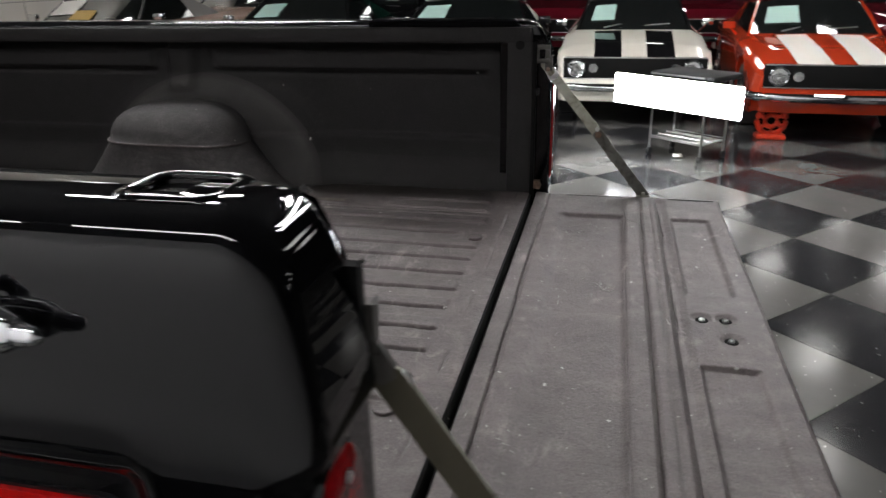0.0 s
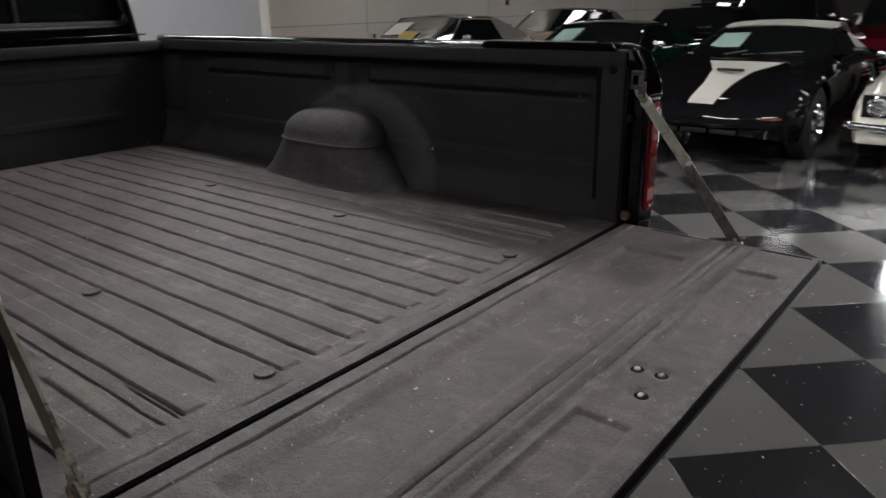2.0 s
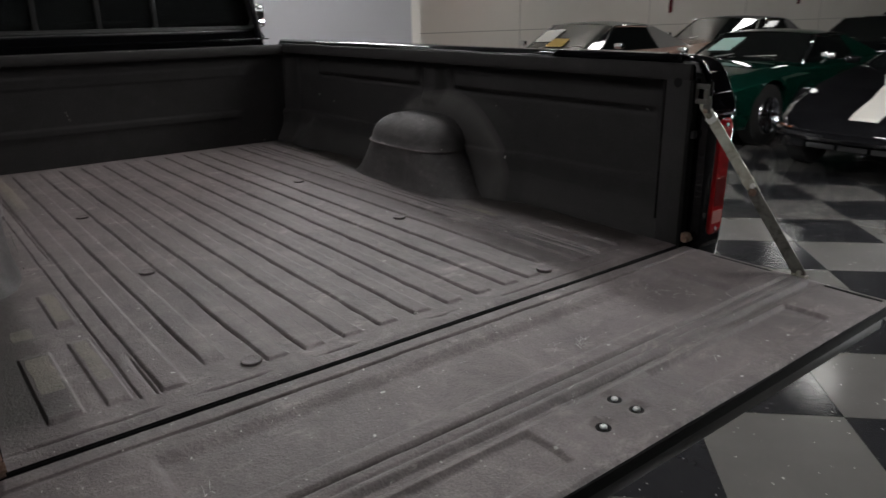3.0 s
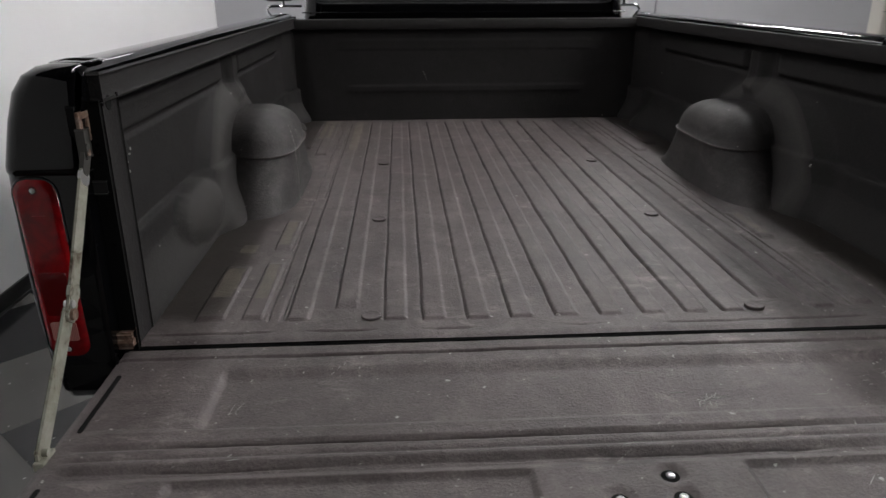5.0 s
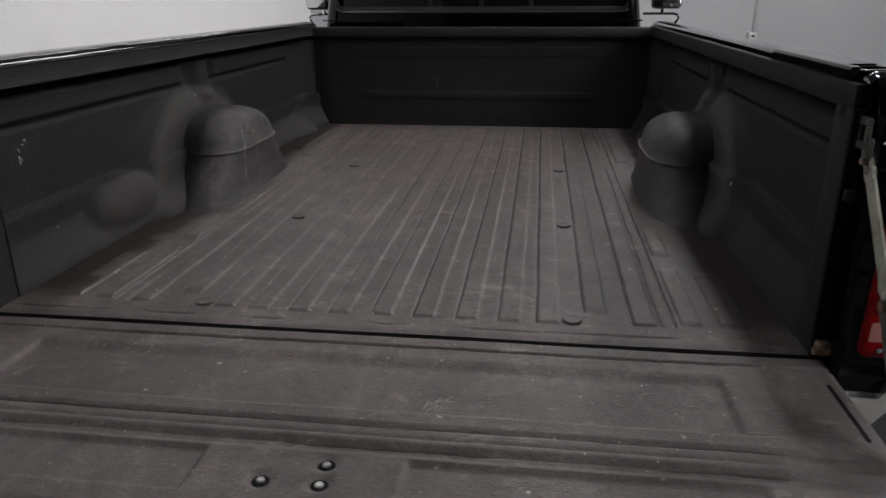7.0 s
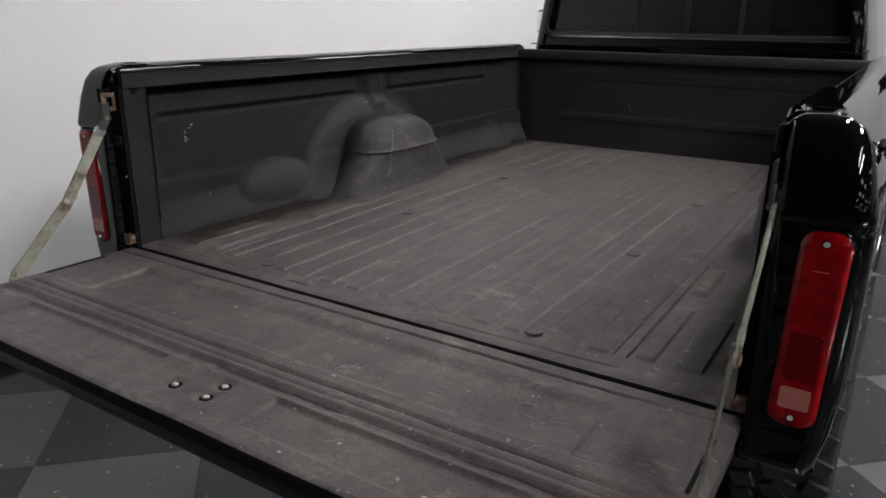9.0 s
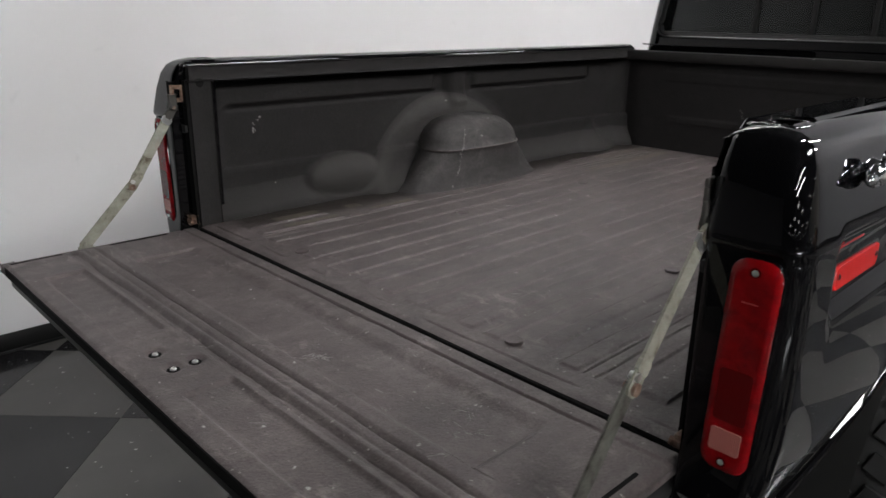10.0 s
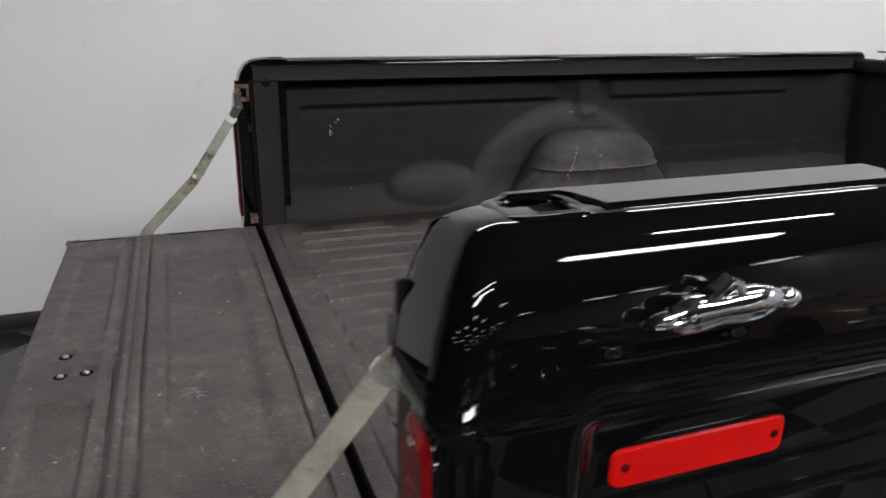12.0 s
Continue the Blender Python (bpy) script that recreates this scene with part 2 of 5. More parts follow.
GLASS_CAR = material("car_glass", (0.010, 0.012, 0.012), 0.03, trans=0.35, spec=0.10)
SEAT = material("dark_vinyl", (0.018, 0.017, 0.017), 0.5)


def wall_paint(name, a, b2, rough, relief):
    m = material(name, a, rough)
    big = noise_node(m, 0.7, 4, 0.55)
    fine = noise_node(m, 140, 3, 0.6)
    smear = noise_node(m, 6, 6, 0.7, 0.4)
    c = ramp(m, big.outputs["Fac"], [(0.3, b2), (0.7, a)])
    s = ramp(m, smear.outputs["Fac"], [(0.62, 1.0), (0.80, 0.90)])
    set_color(m, mix(m, 1.0, c.outputs["Color"], s.outputs["Color"], "MULTIPLY"))
    bump(m, fine.outputs["Fac"], relief, 0.0015)
    return m


WALL_WHITE = wall_paint("white_wall_paint", (0.86, 0.855, 0.865), (0.82, 0.815, 0.825), 0.55, 0.25)
WALL_GREY = wall_paint("grey_wall_paint", (0.40, 0.40, 0.42), (0.37, 0.37, 0.385), 0.6, 0.25)
WALL_CREAM = wall_paint("cream_wall_paint", (0.74, 0.715, 0.66), (0.68, 0.655, 0.60), 0.6, 0.3)
WALL_DARK = wall_paint("dark_wall_paint", (0.040, 0.038, 0.036), (0.028, 0.027, 0.026), 0.7, 0.2)
CEILING = wall_paint("dark_ceiling_paint", (0.022, 0.022, 0.024), (0.016, 0.016, 0.017), 0.8, 0.2)
BASEBOARD = material("black_vinyl_base", (0.012, 0.012, 0.012), 0.4)
bump(BASEBOARD, noise_node(BASEBOARD, 20, 3).outputs["Fac"], 0.15, 0.003)


def tile_material(name, base, other, fleck, fleck_from):
    m = material(name, base, 0.14, spec=0.36)
    t, b, n, l = nodes_of(m)
    big = noise_node(m, 2.2, 4, 0.6, 0.4)
    fine = noise_node(m, 42, 5, 0.78)
    info = n.new("ShaderNodeObjectInfo")
    c = ramp(m, big.outputs["Fac"], [(0.3, base), (0.7, other)]).outputs["Color"]
    f = ramp(m, fine.outputs["Fac"], [(fleck_from, 0.0), (fleck_from + 0.05, 1.0)])
    c = mix(m, f.outputs["Color"], c, fleck)
    c = mix(m, chips(m, 26, 0.13, 0.55), c, fleck)
    c = mix(m, chips(m, 9, 0.06, 0.45), c, fleck)
    v = ramp(m, info.outputs["Random"], [(0.0, 0.86), (1.0, 1.12)])
    set_color(m, mix(m, 1.0, c, v.outputs["Color"], "MULTIPLY"))
    smear = noise_node(m, 5, 5, 0.7, 0.8)
    set_rough(m, ramp(m, smear.outputs["Fac"], [(0.3, 0.095), (0.7, 0.19)]).outputs["Color"])
    bump(m, noise_node(m, 9, 3, 0.5).outputs["Fac"], 0.06, 0.004)
    return m


TILE_DARK = tile_material("dark_floor_tile", (0.016, 0.016, 0.018), (0.022, 0.022, 0.024), (0.30, 0.30, 0.29), 0.68)
TILE_LIGHT = tile_material("light_floor_tile", (0.098, 0.095, 0.090), (0.116, 0.113, 0.107), (0.40, 0.39, 0.37), 0.70)
GROUT = material("dark_joint", (0.03, 0.03, 0.03), 0.6)
LAMP_STRIP = material("lit_tube", (0.9, 0.9, 0.9), 0.4, emit=(1.0, 0.99, 0.985), strength=STRIP_LIGHT)
LAMP_WALL = material("lit_wall_tube", (0.9, 0.9, 0.9), 0.4, emit=(1.0, 0.99, 0.985), strength=WALL_STRIP_LIGHT)
LAMP_SIDE = material("lit_side_tube", (0.9, 0.9, 0.9), 0.4, emit=(1.0, 0.99, 0.985), strength=SIDE_STRIP_LIGHT)
LAMP_BAY = material("lit_bay_lamp", (0.9, 0.9, 0.9), 0.4, emit=(1.0, 0.985, 0.96), strength=BAY_LIGHT)
LAMP_PANEL = material("lit_work_light", (0.9, 0.9, 0.9), 0.4, emit=(0.95, 0.98, 1.0), strength=PANEL_LIGHT)
CARD = material("pale_green_card", (0.42, 0.62, 0.56), 0.6)
CARD_WHITE = material("white_card", (0.75, 0.74, 0.70), 0.6)
CARD_TAN = material("tan_card", (0.50, 0.34, 0.10), 0.6)
RED_PLASTIC = material("orange_red_plastic", (0.75, 0.055, 0.02), 0.35)
WHITE_PAINT = gloss_paint("white_car_paint", (0.72, 0.69, 0.61))
ORANGE_PAINT = gloss_paint("orange_car_paint", (0.40, 0.036, 0.012))
GREEN_PAINT = gloss_paint("green_car_paint", (0.0015, 0.019, 0.013), flake=0.6)
PINK_PAINT = gloss_paint("faded_rose_paint", (0.44, 0.29, 0.235))
FLAME_PAINT = gloss_paint("flame_orange_paint", (0.62, 0.13, 0.04))
YELLOW_PAINT = gloss_paint("flame_yellow_paint", (0.70, 0.42, 0.05))
MAROON_PAINT = gloss_paint("maroon_car_paint", (0.095, 0.006, 0.012))
CAR_BLACK = gloss_paint("black_car_paint", (0.006, 0.006, 0.007))
VINYL_GREY = material("grey_vinyl_roof", (0.22, 0.215, 0.205), 0.45)
VINYL_BLACK = material("black_vinyl_roof", (0.014, 0.014, 0.015), 0.45)
VINYL_WHITE = material("white_soft_top", (0.66, 0.64, 0.59), 0.5)
AMBER = material("amber_lens", (0.11, 0.026, 0.005), 0.2, coat=1.0)
LAMP_GLASS = material("headlamp_glass", (0.62, 0.63, 0.62), 0.08, 0.85, coat=1.0)

# ---- mesh helpers ----


def make(name, geo, mat, parent=None, label="", angle=35):
    """Link (verts, faces) as one mesh object."""
    verts, faces = geo
    me = bpy.data.meshes.new(name)
    me.from_pydata([tuple(v) for v in verts], [], [tuple(f) for f in faces])
    me.validate()
    bm = bmesh.new()
    bm.from_mesh(me)
    bmesh.ops.recalc_face_normals(bm, faces=bm.faces)
    bm.to_mesh(me)
    bm.free()
    me.shade_smooth()
    me.set_sharp_from_angle(angle=radians(angle))
    me.materials.append(mat)
    ob = new(name, me)
    if parent:
        ob.parent = parent
    if label:
        ob["label"] = label
    return ob


part = make


def join(*geos):
    verts, faces = [], []
    for v, f in geos:
        k = len(verts)
        verts += [tuple(p) for p in v]
        faces += [tuple(i + k for i in q) for q in f]
    return verts, faces


def moved(geo, m):
    return [tuple(m @ Vector(p)) for p in geo[0]], geo[1]


def box(x0, x1, y0, y1, z0, z1, bevel=0.0, segs=2):
    bm = bmesh.new()
    bmesh.ops.create_cube(bm, size=1)
    for v in bm.verts:
        v.co = ((x0 + x1) / 2 + v.co.x * (x1 - x0), (y0 + y1) / 2 + v.co.y * (y1 - y0), (z0 + z1) / 2 + v.co.z * (z1 - z0))
    if bevel:
        bmesh.ops.bevel(bm, geom=bm.edges[:], offset=bevel, segments=segs, affect="EDGES", profile=0.5)
    bm.verts.index_update()
    out = [tuple(v.co) for v in bm.verts], [tuple(v.index for v in f.verts) for f in bm.faces]
    bm.free()
    return out


def sheet(us, vs, f):
    """A grid of f(u, v)."""
    n = len(vs)
    verts = [f(u, v) for u in us for v in vs]
    faces = [(i * n + j, (i + 1) * n + j, (i + 1) * n + j + 1, i * n + j + 1) for i in range(len(us) - 1) for j in range(n - 1)]
    return verts, faces


def loft(rings, closed=True, caps=True):
    n = len(rings[0])
    verts = [p for r in rings for p in r]
    faces = []
    for i in range(len(rings) - 1):
        for j in range(n if closed else n - 1):
            k = (j + 1) % n
            faces.append((i * n + j, (i + 1) * n + j, (i + 1) * n + k, i * n + k))
    if caps:
        faces.append(tuple(range(n)))
        faces.append(tuple(range((len(rings) - 1) * n, len(rings) * n)))
    return verts, faces


def rod(p, q, r, n=10, r2=None):
    p, q = Vector(p), Vector(q)
    rot = (q - p).to_track_quat("Z", "Y")
    rings = []
    for c, rr in ((p, r), (q, r if r2 is None else r2)):
        rings.append([c + rot @ Vector((rr * math.cos(2 * math.pi * k / n), rr * math.sin(2 * math.pi * k / n), 0)) for k in range(n)])
    return loft(rings)


def tube(points, r, n=8, closed=False):
    pts = [Vector(p) for p in points]
    rings = []
    for i, p in enumerate(pts):
        if closed:
            d = pts[(i + 1) % len(pts)] - pts[i - 1]
        else:
            d = pts[min(i + 1, len(pts) - 1)] - pts[max(i - 1, 0)]
        rot = d.to_track_quat("Z", "Y")
        rings.append([p + rot @ Vector((r * math.cos(2 * math.pi * k / n), r * math.sin(2 * math.pi * k / n), 0)) for k in range(n)])
    if closed:
        rings.append(rings[0])
    return loft(rings, True, not closed)


def lathe(profile, n=32, axis="x"):
    """profile: (along the axis, radius)."""
    rings = []
    for k in range(n):
        a = 2 * math.pi * k / n
        c, s = math.cos(a), math.sin(a)
        rings.append([(h, r * c, r * s) if axis == "x" else (r * c, h, r * s) if axis == "y" else (r * c, r * s, h) for h, r in profile])
    rings.append(rings[0])
    return loft(rings, False, False)


def plate(outline, z0, z1, axes="xyz", bevel=0.0):
    """A flat outline given thickness. axes: which world axis takes the outline's u, v and the thickness."""
    order = [axes.index(a) for a in "xyz"]
    inset = []
    if bevel:
        cu = sum(p[0] for p in outline) / len(outline)
        cv = sum(p[1] for p in outline) / len(outline)
        for u, v in outline:
            d = math.hypot(u - cu, v - cv) or 1
            inset.append((u - bevel * (u - cu) / d, v - bevel * (v - cv) / d))
    rings = []
    levels = [(outline, z0), (outline, z1)] if not bevel else [(outline, z0), (outline, z1 - bevel if z1 > z0 else z1 + bevel), (inset, z1)]
    for loop, w in levels:
        rings.append([tuple((u, v, w)[k] for k in order) for u, v in loop])
    return loft(rings)


def rounded(u0, u1, v0, v1, r, n=5):
    out = []
    for cu, cv, a0 in ((u1 - r, v1 - r, 0), (u0 + r, v1 - r, 90), (u0 + r, v0 + r, 180), (u1 - r, v0 + r, 270)):
        for k in range(n + 1):
            a = radians(a0 + 90 * k / n)
            out.append((cu + r * math.cos(a), cv + r * math.sin(a)))
    return out


def span(a, b, step):
    n = max(1, int(math.ceil((b - a) / step)))
    return [a + (b - a) * k / n for k in range(n + 1)]


def merged(*lists):
    out = []
    for v in sorted(x for l in lists for x in l):
        if not out or v - out[-1] > 5e-4:
            out.append(v)
    return out


def smooth(a, b, x):
    t = min(1.0, max(0.0, (x - a) / (b - a)))
    return t * t * (3 - 2 * t)


def lerp(table, x):
    """Piecewise-linear look-up in (x, y) pairs."""
    if x <= table[0][0]:
        return table[0][1]
    for (a, ya), (b, yb) in zip(table, table[1:]):
        if x <= b:
            return ya + (yb - ya) * (x - a) / (b - a)
    return table[-1][1]


def empty(name, at=(0, 0, 0)):
    ob = new(name)
    ob.location = at
    ob.empty_display_size = 0.1
    return ob


# ---- the room ----
WALL_X = -2.34          # white wall beside the truck
FRONT_Y = 7.2           # grey wall ahead of the truck
CEIL = 4.3
tagged(make("ground", box(-3.2, 24.2, -14.2, 8.5, -0.20, -0.006), GROUT), "concrete floor slab under the checkered tiles", "floor", kind="structure")
tagged(make("wall_west", box(-3.2, WALL_X, -14, FRONT_Y, -0.006, CEIL), WALL_WHITE), "smooth white painted showroom wall beside the truck", "wall", kind="structure")
tagged(make("wall_north", box(-3.2, 5.11, FRONT_Y, FRONT_Y + 0.45, -0.006, CEIL), WALL_GREY), "grey painted wall ahead of the truck", "wall", kind="structure")
wall_far = tagged(make("wall_far", box(5.26, 24, 8.3, 8.5, -0.006, CEIL), WALL_CREAM), "cream painted wall with panel joints behind the cars", "wall", kind="structure")
tagged(make("wall_return", box(5.11, 5.26, FRONT_Y, 8.5, -0.006, CEIL), WALL_CREAM), "short return wall between grey and cream walls", "wall", kind="structure")
tagged(make("wall_east", box(24, 24.2, -14, 8.5, -0.006, CEIL), WALL_DARK), "dark far wall closing the showroom", "wall", kind="structure")
tagged(make("wall_south", box(-3.2, 24.2, -14.2, -14, -0.006, CEIL), WALL_DARK), "dark back wall closing the showroom", "wall", kind="structure")
tagged(make("ceiling", box(-3.2, 24.2, -14.2, 8.5, CEIL, CEIL + 0.15), CEILING), "dark painted showroom ceiling", "ceiling", kind="structure")
tagged(make("baseboard", join(box(WALL_X, WALL_X + 0.012, -14, FRONT_Y, -0.004, 0.092, 0.003), box(WALL_X + 0.012, WALL_X + 0.022, -14, FRONT_Y, -0.004, 0.012, 0.003)), BASEBOARD), "black vinyl baseboard along the white wall", "baseboard", kind="structure")
tagged(make("baseboard_north", box(WALL_X + 0.025, 5.25, FRONT_Y - 0.012, FRONT_Y, -0.004, 0.092, 0.003), BASEBOARD), "black vinyl baseboard along the grey wall", "baseboard", kind="structure")
part("panel_joint", join(box(5.26, 24, 8.296, 8.3, 1.20, 1.212), *[box(x, x + 0.012, 8.296, 8.3, 0, CEIL) for x in (8.2, 11.8, 15.4, 19)]), material("joint_shadow", (0.34, 0.33, 0.30), 0.7), wall_far)


def strip_lamp(x, y0, y1, z, w, deep, lit=LAMP_STRIP):
    lamp = tagged(empty("ceiling_light", (x, (y0 + y1) / 2, z)), "long white tube light hanging under the ceiling", "ceiling light", "tube lights over the truck")
    h = (y1 - y0) / 2
    part("housing", box(-w - 0.01, w + 0.01, -h, h, 0.02, 0.07, 0.01), BLACK_SATIN, lamp)
    part("diffuser", box(-w, w, -h + 0.02, h - 0.02, 0.02 - deep, 0.02, 0.008), lit, lamp, "lit white diffuser")
    for y in (-h * 0.7, h * 0.7):
        part("hanger", rod((0, y, 0.07), (0, y, CEIL - z), 0.006, 6), STEEL, lamp)
    return lamp


def bay_lamp(x, y, z):
    lamp = tagged(empty("bay_light", (x, y, z)), "square white ceiling lamp in a row", "ceiling light", "square lamps over the showroom")
    part("housing", box(-0.3, 0.3, -0.3, 0.3, 0.0, 0.10, 0.01), BLACK_SATIN, lamp)
    part("diffuser", box(-0.26, 0.26, -0.26, 0.26, -0.012, 0.0, 0.004), LAMP_BAY, lamp, "lit square diffuser")
    part("hanger", rod((0, 0, 0.1), (0, 0, CEIL - z), 0.006, 6), STEEL, lamp)
    return lamp


for y0 in (-0.3, 1.95, 4.2):
    strip_lamp(-1.35, y0 + 0.3, y0 + 2.3, 3.6, 0.040, 0.045, LAMP_WALL)
strip_lamp(1.35, 1.75, 2.80, 3.6, 0.046, 0.07)
strip_lamp(1.50, 4.2, 6.2, 3.6, 0.036, 0.07)
strip_lamp(2.60, 1.55, 2.90, 3.6, 0.105, 0.13, LAMP_SIDE)
strip_lamp(2.60, 5.2, 6.5, 3.6, 0.052, 0.13, LAMP_SIDE)
strip_lamp(4.4, -2.6, 0.0, 3.7, 0.052, 0.05)
strip_lamp(3.6, -2.4, 0.2, 3.7, 0.022, 0.04)
# (8.4, 7.75) and (11.8, 7.75) are unseen extras that brighten the cream wall
BAYS = [(8.9, -1.2), (8.9, -3.4), (8.9, -5.6), (8.9, -7.8), (12.5, -1.2), (12.5, -3.4), (12.5, -5.6), (12.5, -7.8), (16.1, -1.2), (16.1, -3.4), (16.1, -5.6), (6.4, -2.8), (6.4, -5.0), (18.6, 3.3), (18.6, 6.2), (15.2, 6.6), (21.4, 0.4), (21.4, 3.3), (21.4, 6.2), (12.6, 7.2), (16.0, -8.6), (20.0, -4.0), (8.4, 7.75), (11.8, 7.75), (9.6, 3.1), (16.3, 3.1), (5.2, -7.6), (5.2, -10.2), (7.4, -10.2)]
first_bay = bay_lamp(*BAYS[0], 3.9)
for x, y in BAYS[1:]:
    copy_thing(first_bay, pose(x, y, 3.9))

# ---- the pickup truck ----
# x: across, passenger side positive; y: forward from the tailgate hinge; z: up.
DECK = 0.885            # height of the cargo floor
BED_END = 2.43          # inside face of the headboard
truck = tagged(empty("pickup_truck"), "glossy black pickup truck with its tailgate down", "pickup truck")

RIBS = [(0.0, 0.085), (0.091, 0.083), (0.182, 0.083), (0.271, 0.083), (0.351, 0.086), (0.452, 0.148), (0.547, 0.092)]
SHORT_RIBS = [(0.640, 0.018, 0.10, 0.43), (0.640, 0.018, 0.52, 0.76), (0.725, 0.026, 0.10, 0.41), (0.655, 0.020, 1.62, 2.34), (0.735, 0.022, 1.75, 2.34)]
RIB_H = 0.0044


def deck_height(x, y):
    ax, h, cut = abs(x), 0.0, 0.0
    for c, y0 in RIBS:
        w = 0.0215
        if abs(ax - c) < w + 0.012:
            u = x - math.copysign(c, x)
            wob = 0.0018 * noise.noise((y * 16, c * 50, 0.0 if x > 0 else 7.0)) + 0.0008 * noise.noise((y * 70, c * 50, 3.0))
            along = smooth(y0 + wob, y0 + 0.010 + wob, y) * (1 - smooth(2.34, 2.37, y))
            # steep and cracked along its foot on the driver's side, worn soft on the other
            across = smooth(-w - 0.0025, -w + 0.0030, u + wob) * (1 - smooth(w - 0.0045, w + 0.0045, u + wob))
            h = max(h, RIB_H * across * along)
            torn = 0.35 + 0.65 * smooth(-0.15, 0.25, noise.noise((y * 4.5, c * 31, 2.0 if x > 0 else 5.0)))
            cut = max(cut, 0.0042 * torn * along * (1 - smooth(0.0006, 0.0024, abs(u + wob * 0.6 + w + 0.0040))))
    h -= cut
    for c, w, y0, y1 in SHORT_RIBS:
        if abs(ax - c) < w + 0.008:
            h = max(h, 0.0055 * (1 - smooth(w - 0.001, w + 0.005, abs(ax - c))) * smooth(y0, y0 + 0.02, y) * (1 - smooth(y1 - 0.02, y1, y)))
    h -= 0.006 * (1 - smooth(0.0012, 0.0035, abs(ax - 0.608 + 0.003 * noise.noise((y * 9, 1.0, 0))))) * smooth(0.09, 0.11, y)
    h -= 0.005 * (1 - smooth(0.0010, 0.0030, abs(ax - 0.580 + 0.004 * noise.noise((y * 7, 6.0, 0))))) * smooth(0.09, 0.11, y) * smooth(-0.1, 0.15, noise.noise((y * 2.5, 3.0, x)))
    h -= 0.004 * (1 - smooth(0.0015, 0.004, abs(y - 0.046 - 0.006 * noise.noise((x * 6, 4.0, 0))))) * smooth(0.05, 0.22, noise.noise((x * 5, 9.0, 0)) + 0.15)
    h -= 0.004 * (1 - smooth(0.0, 0.03, y))
    h += 0.0015 * noise.noise((x * 3, y * 2.2, 0.3))
    return DECK + h


def deck_x():
    xs = []
    for s in (-1, 1):
        for c, w in [(c, 0.0215) for c, _ in RIBS] + [(c, w) for c, w, _, _ in SHORT_RIBS]:
            for d in (-w - 0.010, -w - 0.006, -w - 0.0052, -w - 0.004, -w - 0.0028, -w - 0.002, -w, -w + 0.002, -w + 0.004, -w + 0.006, 0, w - 0.006, w - 0.004, w - 0.002, w, w + 0.002, w + 0.004, w + 0.006, w + 0.010):
                xs.append(s * c + d)
        xs += [s * v for v in (0.576, 0.578, 0.580, 0.582, 0.584, 0.602, 0.604, 0.606, 0.608, 0.610, 0.612, 0.614)]
    return merged([x for x in xs if abs(x) < 0.845], span(-0.85, 0.85, 0.02))


deck_y = merged(span(0.010, 0.15, 0.003), span(0.15, 2.33, 0.02), span(2.33, BED_END + 0.01, 0.01), [y for _, _, a, b in SHORT_RIBS for y in (a, a + 0.01, a + 0.02, b - 0.02, b - 0.01, b)])
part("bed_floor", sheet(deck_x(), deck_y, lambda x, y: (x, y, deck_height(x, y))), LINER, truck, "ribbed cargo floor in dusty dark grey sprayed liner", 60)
part("floor_pan", box(-0.90, 0.90, 0.012, 2.46, 0.80, 0.866, 0.004), BLACK_SATIN, truck)
part("sill_edge", join(box(-0.835, 0.835, 0.005, 0.014, 0.82, DECK - 0.006, 0.003), rod((-0.835, 0.0135, DECK - 0.0078), (0.835, 0.0135, DECK - 0.0078), 0.0035, 8)), GAP, truck)
plug_mesh = None
for s in (-1, 1):
    for y in (0.105, 0.756, 1.455):
        if plug_mesh is None:
            ob = part("drain_plug", lathe([(-0.004, 0.0001), (-0.004, 0.0190), (0.0010, 0.0205), (0.0042, 0.0200), (0.0050, 0.0180), (0.0040, 0.0140), (0.0044, 0.0001)], 18, "z"), LINER, truck, "round black rubber plug")
            plug_mesh = ob.data
        else:
            ob = new("drain_plug", plug_mesh)
            ob.parent = truck
        ob.location = (s * 0.400, y, DECK + 0.001)
for k, (x0, x1, y0, y1) in enumerate([(-0.653, -0.627, 0.20, 0.405), (-0.653, -0.627, 0.545, 0.735), (-0.745, -0.705, 0.21, 0.38), (-0.745, -0.705, 0.50, 0.56), (0.627, 0.653, 0.55, 0.73), (-0.70, -0.63, 1.95, 2.38), (-0.55, -0.515, 1.7, 2.35)]):
    def worn_outline(x0=x0, x1=x1, y0=y0, y1=y1, k=k):
        us = span(x0, x1, (x1 - x0) / 3)
        return sheet(us, span(y0, y1, 0.02), lambda x, y: (x + 0.004 * noise.noise((y * 22, x * 9, k)), y, deck_height(min(max(x, x0), x1), y) + 0.0012))
    part("worn_patch", worn_outline(), WORN, truck, "pale worn patch in the liner")


WELL_Y = 1.168


